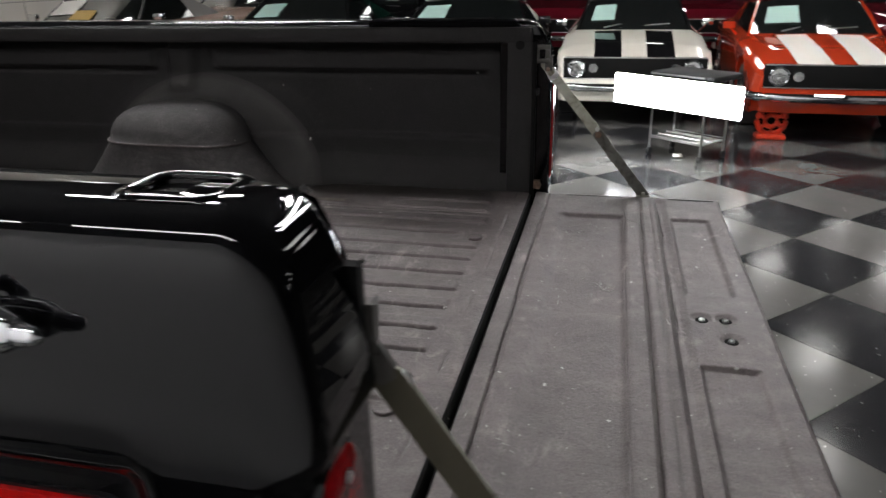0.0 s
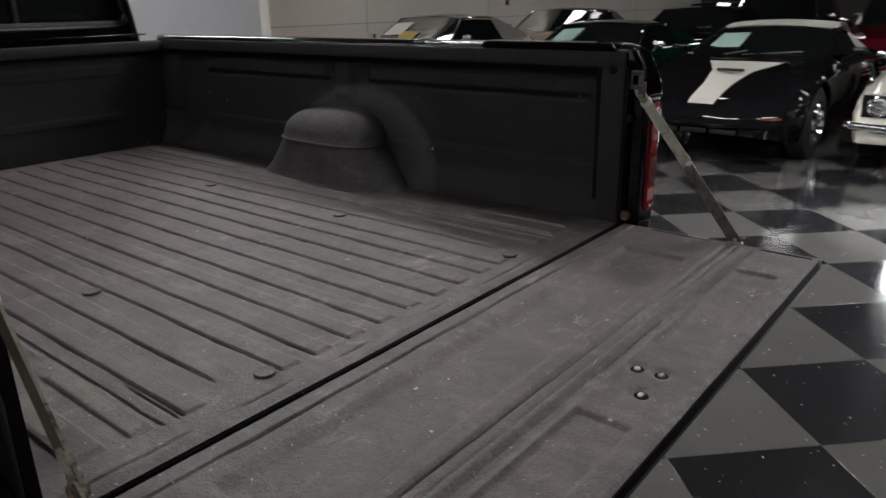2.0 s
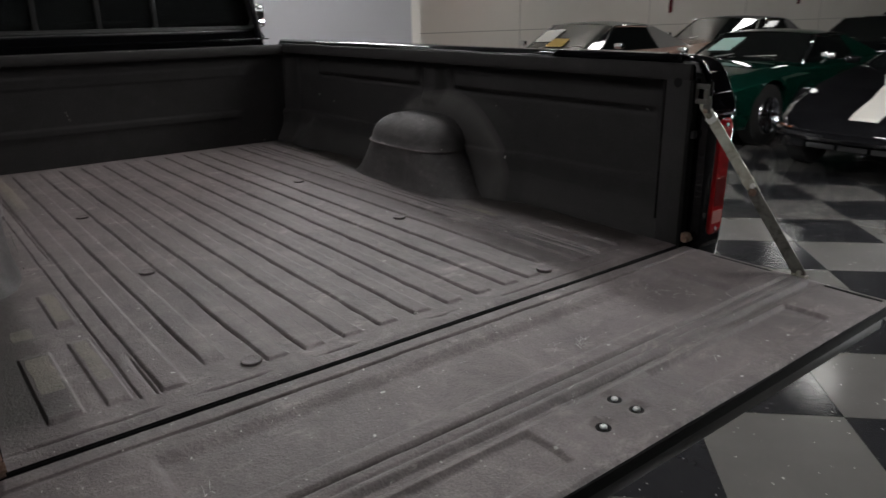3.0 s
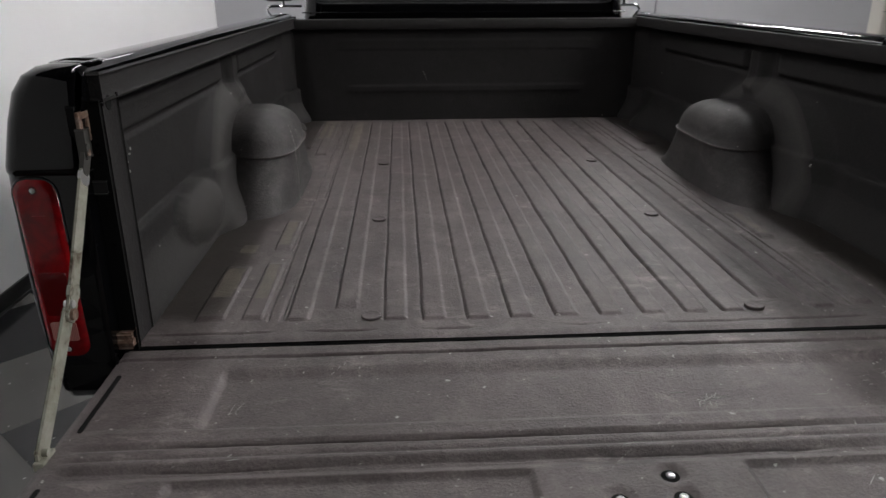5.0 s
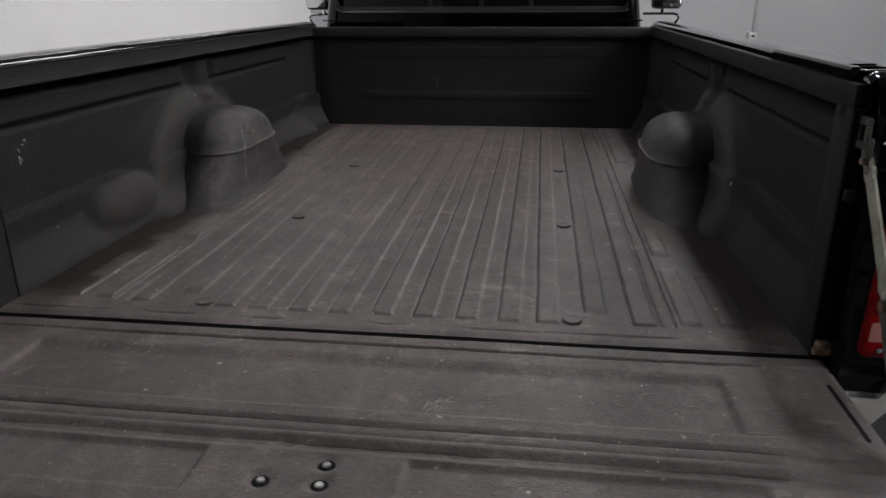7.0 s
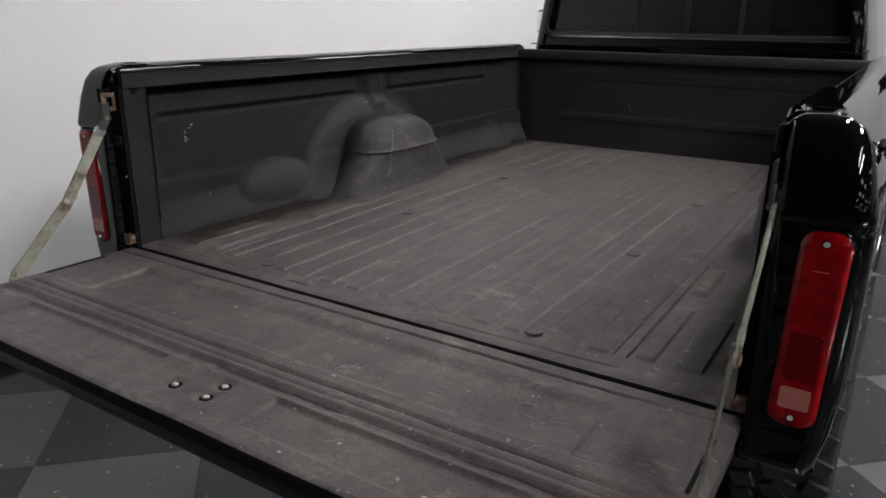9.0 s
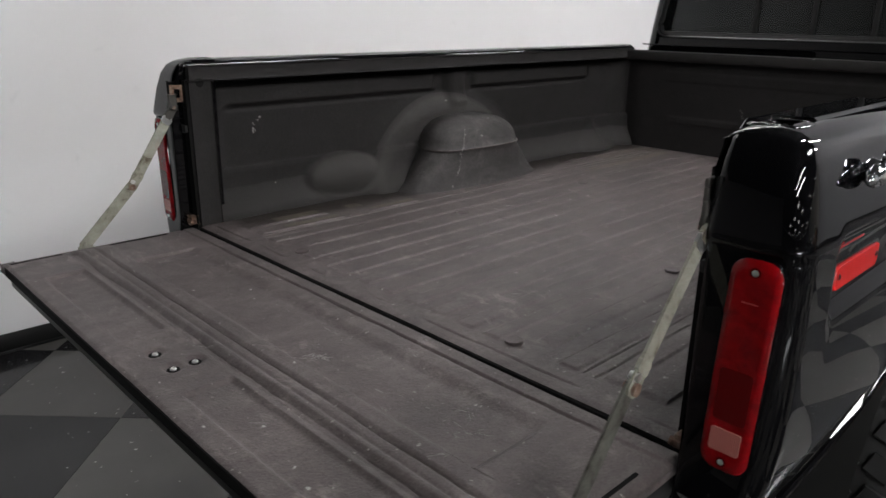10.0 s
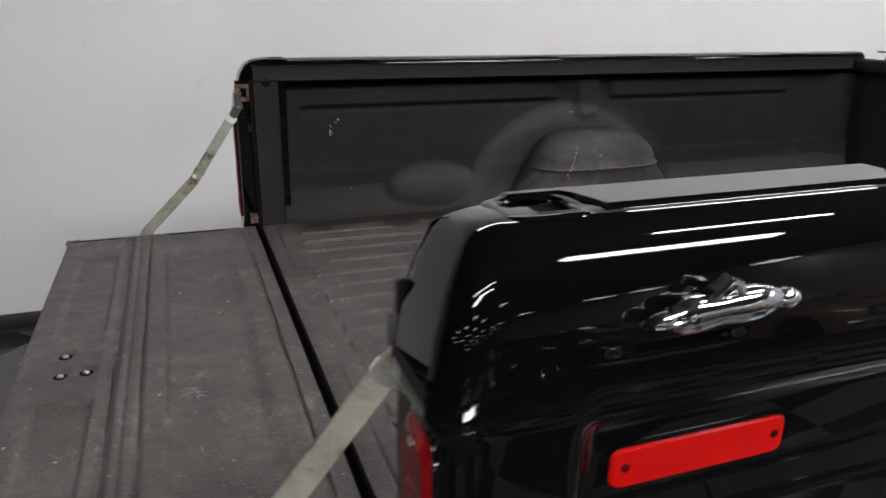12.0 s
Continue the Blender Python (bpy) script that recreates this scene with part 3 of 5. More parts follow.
def side_depth(y, z, filler):
    """How far the inner side wall stands from the middle of the bed."""
    x = 0.893
    # lower slope towards the floor
    x -= 0.016 * (1 - smooth(1.040, 1.052, z))
    x -= 0.048 * (1 - smooth(0.875, 1.02, z)) ** 1.6
    # shadow band below the rail, raised bars, upright rib
    x += 0.020 * smooth(1.312, 1.322, z)
    rib = smooth(1.13, 1.155, y) * (1 - smooth(1.225, 1.25, y))
    bars = max(1 - smooth(1.05, 1.09, y), smooth(1.285, 1.31, y) * (1 - smooth(2.10, 2.14, y)))
    beside = (1 - smooth(0.100 + 0.03 * smooth(1.20, 1.25, z), 0.155 + 0.03 * smooth(1.20, 1.25, z), y)) * smooth(1.04, 1.052, z)
    x -= 0.016 * max(bars * smooth(1.244, 1.254, z), beside) * (1 - smooth(1.300, 1.318, z))
    x += bars * (1 - beside) * 0.006 * smooth(1.226, 1.234, z) * (1 - smooth(1.238, 1.246, z))
    x -= rib * 0.030 * smooth(1.17, 1.20, z) * (1 - smooth(1.345, 1.352, z))
    # shallow arch round the wheel well
    q = (abs((y - 1.11) / 0.46) ** 2.6 + max(0, (z - 0.86) / 0.375) ** 2.6) ** (1 / 2.6)
    x -= 0.048 * (1 - smooth(0.78, 1.03, q))
    if filler:
        q = ((y - 0.600) / 0.172) ** 2 + ((z - 0.965) / (0.084 if z > 0.965 else 0.082)) ** 2
        x = min(x, 0.872 - 0.062 * math.sqrt(max(0.0, 1.0 - q)) if q < 1 else x)
    # gusset near the headboard
    q = abs(y - 2.17) / 0.20 + max(0, (z - 0.885) / 0.17)
    x -= 0.050 * (1 - smooth(0.20, 1.0, q))
    x -= 0.05 * smooth(2.33, 2.43, y)
    return x


wall_y = merged(span(0.080, 2.44, 0.0125), [1.06, 1.075, 1.09, 1.285, 1.297, 1.31])
wall_z = merged(span(0.87, 1.04, 0.014), span(1.04, 1.064, 0.004), span(1.064, 1.22, 0.014), span(1.22, 1.352, 0.006))
for s, nick in ((-1, True), (1, False)):
    part("bed_side", sheet(wall_y, wall_z, lambda y, z: (s * side_depth(y, z, nick), y, z)), LINER_SIDE_SHADED, truck, "inner bed side with pressed ribs, its sprayed liner coloured darker for shade", 60)
    post = part("bed_post", box(s * 0.832, s * 0.884, 0.012, 0.085, 0.86, 1.340, 0.004), LINER_SHADED, truck)
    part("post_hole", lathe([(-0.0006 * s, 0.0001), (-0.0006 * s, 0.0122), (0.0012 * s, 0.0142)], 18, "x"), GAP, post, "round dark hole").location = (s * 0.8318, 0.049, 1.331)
    part("top_rail", join(box(s * 0.832, s * 0.850, 0.013, 2.44, 1.336, 1.381, 0.006), box(s * 0.834, s * 0.925, 0.06, 2.44, 1.346, 1.354)), LINER_SHADED, truck)

    # wheel well: stacked half-ovals that end in a dome
    rings = []
    levels = [(0.872, 0.480, 0.226), (0.888, 0.436, 0.214), (0.92, 0.392, 0.208), (0.96, 0.352, 0.205), (0.99, 0.324, 0.203), (1.026, 0.290, 0.202), (1.031, 0.290, 0.207), (1.037, 0.289, 0.207), (1.041, 0.283, 0.201)]
    for k in range(1, 9):
        a = radians(90 * k / 8)
        levels.append((1.041 + 0.110 * math.sin(a), 0.02 + 0.261 * math.cos(a) ** 0.70, 0.015 + 0.185 * math.cos(a) ** 0.55))
    for z, half, deep in levels:
        ring = []
        for k in range(33):
            a = math.pi * k / 32
            cu, sv = math.cos(a), math.sin(a)
            xx = 0.870 - deep * sv ** 0.48
            yy = WELL_Y - 0.88 * half * math.copysign(abs(cu) ** 0.55, cu) * (1 - 0.17 * smooth(0.770, 0.862, xx))
            ring.append((s * xx, yy, z))
        rings.append(ring)
    well = part("wheel_well", loft(rings, False, False), LINER_WELL, truck, "rounded wheel well with a seam line", 50)
    seam = [(p[0] - s * 0.001, p[1], 1.034) for p in rings[7]]
    part("seam", tube(seam, 0.0032, 6), LINER, well)

# scuffs on the liner
def scuff_flat(x, y, size, turn, dots):
    """A loose cluster of tiny pale chips and scratches on a level surface."""
    rng = random.Random(int((x + 3) * 1000 + (y + 3) * 77))
    geos = []
    a = radians(turn)
    for k in range(dots):
        along, aside = rng.gauss(0, size * 0.30), rng.gauss(0, size * 0.12)
        px, py = x + along * math.cos(a) - aside * math.sin(a), y + along * math.sin(a) + aside * math.cos(a)
        long = rng.random() < 0.18
        w = rng.uniform(0.0003, 0.0008)
        h, t = (rng.uniform(0.005, 0.016), a + rng.gauss(0, 0.35)) if long else (rng.paretovariate(2.5) * 0.0007, rng.uniform(0, 3.14))
        base = (deck_height(px, py) if y > 0.0 else gate_height(px, py)) + 0.0008
        d, n = (math.cos(t), math.sin(t)), (-math.sin(t), math.cos(t))
        loop = [(px + d[0] * u * h + n[0] * v * w, py + d[1] * u * h + n[1] * v * w) for u, v in ((-1, 0), (-0.4, -1), (0.5, -0.8), (1, 0.1), (0.3, 1), (-0.5, 0.7))]
        geos.append(plate(loop, base - 0.0006, base))
    return join(*geos)


# headboard
def head_depth(x, z):
    y = BED_END
    y -= 0.004 * smooth(1.225, 1.235, z) * (1 - smooth(1.27, 1.285, z)) * (1 - smooth(0.60, 0.64, abs(x)))
    y -= 0.004 * smooth(1.02, 1.03, z) * (1 - smooth(1.05, 1.065, z)) * (1 - smooth(0.56, 0.60, abs(x)))
    y += 0.006 * (1 - smooth(0.03, 0.08, abs(abs(x) - 0.86)))
    return y


part("headboard", sheet(span(-0.88, 0.88, 0.02), merged(span(0.87, 1.02, 0.03), span(1.02, 1.07, 0.005), span(1.07, 1.22, 0.03), span(1.22, 1.29, 0.005), span(1.29, 1.36, 0.03)), lambda x, z: (x, head_depth(x, z), z)), LINER_SHADED, truck, "front panel of the bed with faint pressed lines", 60)
part("headboard_rail", box(-0.885, 0.885, 2.392, 2.465, 1.326, 1.374, 0.010), LINER_SHADED, truck)
part("headboard_back", box(-0.93, 0.93, 2.449, 2.470, 0.70, 1.368, 0.006), BLACK, truck)

# ---- outer bed sides ----
SIDE = [(0.846, 1.342), (0.846, 1.383), (0.852, 1.393), (0.866, 1.399), (0.905, 1.400), (0.932, 1.395), (0.952, 1.382), (0.966, 1.357), (0.976, 1.320), (0.984, 1.281), (0.988, 1.258), (0.987, 1.250), (0.986, 1.243), (0.977, 1.231), (0.974, 1.216), (0.975, 1.160), (0.978, 1.145), (0.987, 1.132), (0.991, 1.115), (0.991, 1.040), (0.988, 0.970), (0.981, 0.900), (0.970, 0.840), (0.956, 0.775), (0.950, 0.700), (0.948, 0.620)]


LOW_EDGE = [(-0.040, 0.862), (-0.005, 0.815), (0.05, 0.795), (0.30, 0.806), (0.43, 0.832), (0.585, 0.875), (0.652, 0.908), (0.72, 0.945), (0.80, 0.975), (0.95, 1.000), (1.168, 1.006)]


def low_edge(y):
    """Bottom of the outer side: level behind the wheel, then up and over the wide wheel opening."""
    back = lerp(LOW_EDGE, WELL_Y - abs(y - WELL_Y))
    return back if y < WELL_Y else back - 0.20 * smooth(1.62, 2.00, y)



LEAN = [(0.885, -0.020), (0.900, -0.020), (0.906, -0.016), (1.243, -0.016), (1.250, -0.022), (1.258, -0.023), (1.281, -0.019), (1.320, -0.010), (1.357, 0.003), (1.382, 0.018), (1.395, 0.034), (1.402, 0.046)]
REAR = -0.026
ROLL = [(0.856, 0.004), (0.859, 0.001), (0.862, 0.0)]
INNER = 0.856


def rear_lean(x, y, z):
    """The rear face leans forward at its top, steps in round the lamp and rolls forward at its inner edge."""
    return y + (lerp(LEAN, z) + lerp(ROLL, x)) * max(0.0, 1 - (y - REAR) / 0.110)


def fender_geo():
    rings = []
    ends = [(REAR + 0.036 * (1 - math.cos(a)), 0.030 * (1 - math.sin(a))) for a in [radians(90 * k / 10) for k in range(11)]]
    ys = ends + [(y, 0.0) for y in merged([0.03, 0.045], span(0.06, 0.12, 0.006), span(0.12, 0.60, 0.03), span(0.60, 0.76, 0.01), span(0.76, 1.66, 0.03), span(1.66, 2.46, 0.06))]
    for y, inset in ys:
        ring = []
        lo = low_edge(y)
        for x, z in SIDE:
            if 1.12 < z < 1.256:
                # the pressed groove that holds the marker lamp ends short of the corner
                x = (0.989 + 0.003 * (1.256 - z) / 0.14) + (x - 0.989 - 0.003 * (1.256 - z) / 0.14) * smooth(0.072, 0.100, y)
            z2 = max(z, lo) - inset * 0.30 * smooth(1.375, 1.405, z)
            ring.append((x - inset * smooth(0.86, 0.97, x), rear_lean(x, y, z2), z2))
        if y > 0.11:
            ring += [(0.915, y, max(lo, 0.62)), (0.915, y, 1.345), (0.860, y, 1.345)]
        else:
            ring += [(INNER, rear_lean(INNER, y, z), z) for z in (lo, 1.10, 1.30)]
        rings.append(ring)
    verts, faces = loft(rings, True, False)
    n = len(rings[0])
    # open the top for the stake pocket
    open_rows = [i for i, (y, _) in enumerate(ys) if 0.045 < y < 0.105]
    faces = [q for q in faces if not (q[0] % n == 3 and q[0] // n in open_rows)]
    # close the rear end in level strips, finer than the side's own points
    levels = [(x, z) for x, y, z in rings[0][5:len(SIDE)]]
    fine = []
    for (xa, za), (xb, zb) in zip(levels, levels[1:]):
        fine += [(xa, za), ((xa + xb) / 2, (za + zb) / 2)]
    fine.append(levels[-1])
    strip = sheet(range(len(fine)), range(19), lambda k, c: (INNER + (fine[k][0] - INNER) * c / 18, rear_lean(INNER + (fine[k][0] - INNER) * c / 18, REAR, fine[k][1]), fine[k][1]))
    top = [rings[0][k] for k in range(1, 6)] + [strip[0][c] for c in range(17, -1, -1)]
    return join((verts, faces), strip, (top, [tuple(range(len(top)))]))


def sag(s, z):
    """The driver's side hangs a little lower below its top."""
    return z - (0.017 * (1 - smooth(1.265, 1.37, z)) if s < 0 else 0.0)


def mirrored(geo, s):
    return [(s * x, y, sag(s, z)) for x, y, z in geo[0]], geo[1]


for s in (-1, 1):
    fender = part("rear_fender", mirrored(fender_geo(), s), BLACK, truck, "glossy black outer bed side", 40)
    if s > 0:
        def cap(xo):
            return ((0.838, 1.384), (0.838, 1.398), (0.842, 1.4025), (0.847, 1.4035), (0.8485, 1.4035), (xo - 0.011, 1.4035), (xo - 0.006, 1.4035), (xo, 1.3985))
        part("rail_cap", loft([[(s * x, y, z - d) for x, z in cap(xo)] for y, d, xo in ((0.050, 0.012, 0.860), (0.066, 0.0, 0.860), (0.118, 0.0, 0.860), (0.126, 0.0, 0.872), (0.136, 0.0, 0.912), (0.500, 0.0, 0.912), (0.512, 0.007, 0.912))]), BLACK, fender, "raised inner edge of the rail", 20)
    # stake pocket
    levels = [(0.0365, 0.0440, 1.3975, 0.018), (0.0345, 0.0415, 1.3998, 0.018), (0.0315, 0.0380, 1.4009, 0.017), (0.0290, 0.0350, 1.4006, 0.016), (0.0265, 0.0322, 1.3990, 0.015), (0.0247, 0.0302, 1.3960, 0.013), (0.0235, 0.029, 1.390, 0.012)]
    pocket = [[(u, v, z) for u, v in rounded(s * 0.8845 - a, s * 0.8845 + a, 0.080 - b, 0.080 + b, r)] for a, b, z, r in levels]
    part("stake_pocket", loft(pocket, True, False), BLACK, fender, "dark stake hole pressed into the rail", 60)
    well_rings = [[(u, v, z) for u, v in rounded(s * 0.8845 - a, s * 0.8845 + a, 0.080 - b, 0.080 + b, 0.011)] for a, b, z in ((0.0236, 0.0291, 1.393), (0.022, 0.027, 1.30))]
    part("pocket_well", loft(well_rings, True, True), GAP, fender)
    # arch lip
    lip = [(s * lerp([(0.78, 0.958), (0.84, 0.968), (0.90, 0.979), (0.97, 0.986), (1.04, 0.989)], low_edge(y)), y, sag(s, low_edge(y))) for y in span(0.02, 1.95, 0.045)]
    part("arch_lip", tube(lip, 0.006, 8), BLACK, fender)
    # inner wheel housing
    part("wheel_housing", sheet([s * 0.62, s * 0.93], [radians(4 + 172 * k / 20) for k in range(21)], lambda x, a: (x, WELL_Y - 0.50 * math.cos(a), 0.38 + 0.49 * math.sin(a))), BLACK_SATIN, truck)

    # tail lamp
    cx = s * (0.930 if s > 0 else 0.936)

    def leaned(geo):
        return [(x + s * 0.028 * (z - 1.16), y, sag(s, z)) for x, y, z in geo[0]], geo[1]
    tail = part("tail_light", leaned(plate(rounded(cx - 0.0385, cx + 0.0385, 0.907, 1.2425, 0.029), -0.010, -0.0440, "xzy", 0.002)), BLACK, truck, "upright red tail light with a clear reversing lens")
    dome = []
    for k in range(8):
        u = k / 7
        loop = rounded(cx - 0.0365 + 0.013 * u, cx + 0.0365 - 0.013 * u, 0.910 + 0.020 * u, 1.239 - 0.020 * u, 0.026 - 0.012 * u)
        dome.append([(x, -0.0425 - 0.0075 * math.sin(radians(90) * min(1.0, u * 1.15)) ** 0.8, z) for x, z in loop])
    part("red_lens", leaned(loft([[(x, -0.036, z) for x, y, z in dome[0]]] + dome)), RED_LENS, tail, "domed red lens", 50)
    part("reversing_lens", leaned(plate(rounded(cx - 0.0235, cx + 0.0235, 0.944, 0.983, 0.005), -0.0470, -0.0508, "xzy", 0.002)), CLEAR_LENS, tail, "clear ribbed lens")
    part("reflector", leaned(plate(rounded(cx - 0.0238, cx + 0.0238, 0.994, 1.076, 0.006), -0.0470, -0.0505, "xzy", 0.001)), RED_DEEP, tail, "darker red reflector")
    part("lens_lettering", box(cx - 0.011, cx + 0.011, -0.0506, -0.0480, sag(s, 1.176), sag(s, 1.1775)), material("lens_print", (0.42, 0.045, 0.045), 0.4) if s < 0 else bpy.data.materials["lens_print"], tail)
    for z in (1.220, 0.929):
        at = (cx + s * 0.028 * (z - 1.16), 0, sag(s, z))
        part("screw_pocket", lathe([(-0.0504, 0.0001), (-0.0504, 0.0072), (-0.0470, 0.0080)], 14, "y"), RED_DARK, tail).location = at
        part("screw", lathe([(-0.0525, 0.0001), (-0.0525, 0.0024), (-0.0512, 0.0045), (-0.0480, 0.0047)], 12, "y"), SCREW, tail).location = at
    # side marker
    drop = 0.017 if s < 0 else 0.0
    mk = part("side_marker", plate(rounded(0.110, 0.316, 1.157 - drop, 1.206 - drop, 0.014), s * 0.966, s * 0.9752, "yzx", 0.001), BLACK, truck, "red side marker lamp in a black bezel")
    part("marker_lens", plate(rounded(0.117, 0.309, 1.1625 - drop, 1.2005 - drop, 0.009), s * 0.972, s * 0.9790, "yzx", 0.003), RED_BRIGHT, mk, "bright red lens")
    for y in (0.131, 0.296):
        part("screw", lathe([(s * 0.978, 0.0055), (s * 0.9805, 0.004), (s * 0.9812, 0.0001)], 10, "x"), RED_DARK, mk).location = (0, y, 1.183 - drop)
    # chrome tie-down
    spindle = lathe([(0.150, 0.0001), (0.154, 0.010), (0.166, 0.015), (0.186, 0.0165), (0.214, 0.0135), (0.236, 0.0155), (0.262, 0.0165), (0.284, 0.013), (0.298, 0.008), (0.302, 0.0001)], 24, "y")
    spindle = [(s * 0.991 + x * 0.90, 0.203 + 0.77 * (y - 0.226), 1.330 + z * 1.02 + 0.03 * (y - 0.226)) for x, y, z in spindle[0]], spindle[1]
    cleat = part("tie_down", spindle, CHROME, truck, "chrome tie-down cleat")
    part("foot", moved(lathe([(0.0, 0.016), (s * 0.008, 0.014), (s * 0.018, 0.010), (s * 0.026, 0.010)], 20, "x"), Matrix.Translation((s * 0.970, 0.210, 1.331))), CHROME, cleat)
    part("hook", tube([(s * 0.991, 0.182, 1.335), (s * 0.995, 0.186, 1.348), (s * 0.994, 0.197, 1.356), (s * 0.991, 0.209, 1.351), (s * 0.991, 0.215, 1.338)], 0.0075, 10), CHROME, cleat)
    for ky, kz, kr in ((0.264, 1.3320, 0.0100), (0.141, 1.3275, 0.0085)):
        part("knob", moved(lathe([(-0.014, 0.0001), (-0.010, kr * 0.7), (0, kr), (0.010, kr * 0.7), (0.014, 0.0001)], 14, "y"), Matrix.Translation((s * 0.993, ky, kz))), CHROME, cleat)
    # striker loop and lower catch on the jamb
    jamb = RUST if s < 0 else STRIKER_DARK
    x0, x1 = sorted((s * 0.841, s * 0.848)) if s > 0 else (-0.855, -0.848)
    dz = -0.003 if s < 0 else 0.0
    part("striker", moved(join(box(x0, x1, -0.039, 0.007, 1.318, 1.331, 0.002), box(x0, x1, -0.039, 0.007, 1.279, 1.292, 0.002), box(x0, x1, -0.039, -0.025, 1.292, 1.318, 0.002), box(x0, x1, -0.008, 0.007, 1.292, 1.318, 0.002)), Matrix.Translation((0, 0, dz))), jamb, truck, "rusty striker loop" if s < 0 else "bare steel striker loop")
    part("striker_plate", box(s * 0.8565, s * 0.863, -0.040, 0.006, 1.268 if s > 0 else 1.226, 1.336, 0.003), GAP, truck, "black plate behind the striker")
    part("strap_bracket", join(box(s * 0.844, s * 0.852, -0.046, -0.024, 1.256, 1.300, 0.003), rod((s * 0.842, -0.035, 1.270), (s * 0.856, -0.035, 1.270), 0.008, 10)), STRIKER_DARK, truck, "bent steel strap bracket")
    for z in (1.268, 1.252, 1.236, 1.205, 1.150, 1.090):
        part("jamb_rivet", lathe([(-0.0040, 0.0001), (-0.0036, 0.0022), (-0.0010, 0.0036)], 8, "y"), BLACK, truck).location = (s * 0.841, 0.001, z)
    part("jamb_panel", box(s * 0.8305, s * 0.868, -0.001, 0.0115, 0.80, 1.340, 0.002), GAP, truck)
    part("jamb_bumper", box(s * 0.836, s * 0.856, -0.010, 0.003, 1.186, 1.206, 0.003), RUBBER, truck)
    part("hinge_block", join(box(s * 0.834, s * 0.857, -0.020, 0.004, 0.896, 0.922, 0.004), rod((s * 0.828, -0.016, 0.906), (s * 0.856, -0.016, 0.906), 0.008, 10)), RUST, truck)

# ---- tailgate ----
GATE_W, GATE_L = 0.850, 0.548


def frame_step(u, a, b, e):
    return smooth(a - e, a, u) * (1 - smooth(b, b + e, u))


GATE_PROFILE = [(0.0, -0.004), (0.012, 0.0), (0.042, 0.0), (0.046, -0.0035), (0.052, -0.0035), (0.056, 0.0), (0.088, 0.0)]
GATE_RIDGE = [(0.270, 0.0), (0.286, 0.0035), (0.312, 0.0035), (0.321, -0.0025), (0.330, 0.002), (0.342, 0.002), (0.348, -0.0012), (0.355, 0.0025), (0.361, 0.002), (0.372, -0.0065), (0.382, -0.0065), (0.399, 0.0)]


def gate_height(x, y):
    v = -y
    h = lerp(GATE_PROFILE, v)
    # long upper panel: soft towards the hinge, crisp towards the ridge
    h -= 0.0095 * frame_step(x, -0.640, 0.640, 0.016) * smooth(0.088, 0.122, v) * (1 - smooth(0.264, 0.280, v))
    # two lower panels beside the bolts
    h -= 0.0080 * frame_step(x, 0.150, 0.640, 0.010) * frame_step(v, 0.408, 0.494, 0.010)
    h -= 0.0080 * frame_step(x, -0.650, -0.165, 0.010) * frame_step(v, 0.408, 0.494, 0.010)
    h += lerp(GATE_RIDGE, v) * frame_step(x, -0.80, 0.80, 0.03)
    for c, seed in CRACKS:
        off = v - c - 0.0035 * noise.noise((x * 9, seed, 0)) - 0.0014 * noise.noise((x * 41, seed, 2.0))
        h -= 0.0038 * (1 - smooth(0.0006, 0.0024, abs(off))) * smooth(-0.18, 0.12, noise.noise((x * 4.0, seed, 5.0))) * frame_step(x, -0.66, 0.66, 0.05)
    for bx, by in BOLTS:
        h -= 0.0060 * (1 - smooth(0.010, 0.026, math.hypot(x - bx, y - by)))
    h -= 0.004 * smooth(0.838, 0.85, abs(x)) + 0.004 * smooth(0.540, 0.548, v)
    h += 0.0016 * noise.noise((x * 4, y * 4, 1.7)) + 0.0006 * noise.noise((x * 30, y * 30, 5.0))
    return DECK + h


CRACKS = [(0.047, 1.3), (0.276, 4.1), (0.322, 7.7), (0.374, 2.9)]
BOLTS = [(0.030, -0.423), (0.032, -0.468), (-0.053, -0.468)]
gate_x = merged(span(-GATE_W, GATE_W, 0.008), [s * v for s in (-1, 1) for v in (0.628, 0.634, 0.640, 0.646, 0.652, 0.658, 0.15, 0.144, 0.138, 0.165, 0.159, 0.153, 0.177, 0.80, 0.81, 0.82, 0.835, 0.84, 0.845)], span(-0.09, 0.06, 0.006))
gate_y = merged(span(-GATE_L, -0.014, 0.0045), *[span(-c - 0.007, -c + 0.007, 0.0011) for c, _ in CRACKS], [-v for v, _ in GATE_PROFILE[1:] + GATE_RIDGE], [-0.548, -0.540])
gate = part("tailgate", sheet(gate_x, gate_y, lambda x, y: (x, y, gate_height(x, y))), LINER, truck, "lowered tailgate with pressed panels in sprayed liner", 60)
part("rear_edge", box(-GATE_W, GATE_W, -GATE_L - 0.003, -GATE_L + 0.014, DECK - 0.030, DECK - 0.0065, 0.003), GAP, gate, "black painted lip")
for s in (-1, 1):
    part("gate_edge", box(GATE_W - 0.011, GATE_W + 0.002, -GATE_L, -0.016, DECK - 0.024, DECK - 0.0075, 0.003) if s > 0 else box(-GATE_W - 0.002, -GATE_W + 0.011, -GATE_L, -0.016, DECK - 0.024, DECK - 0.0075, 0.003), LINER, gate)
part("hinge_edge", box(-GATE_W + 0.002, GATE_W - 0.002, -0.026, -0.0125, DECK - 0.04, DECK - 0.0055, 0.003), GAP, gate)
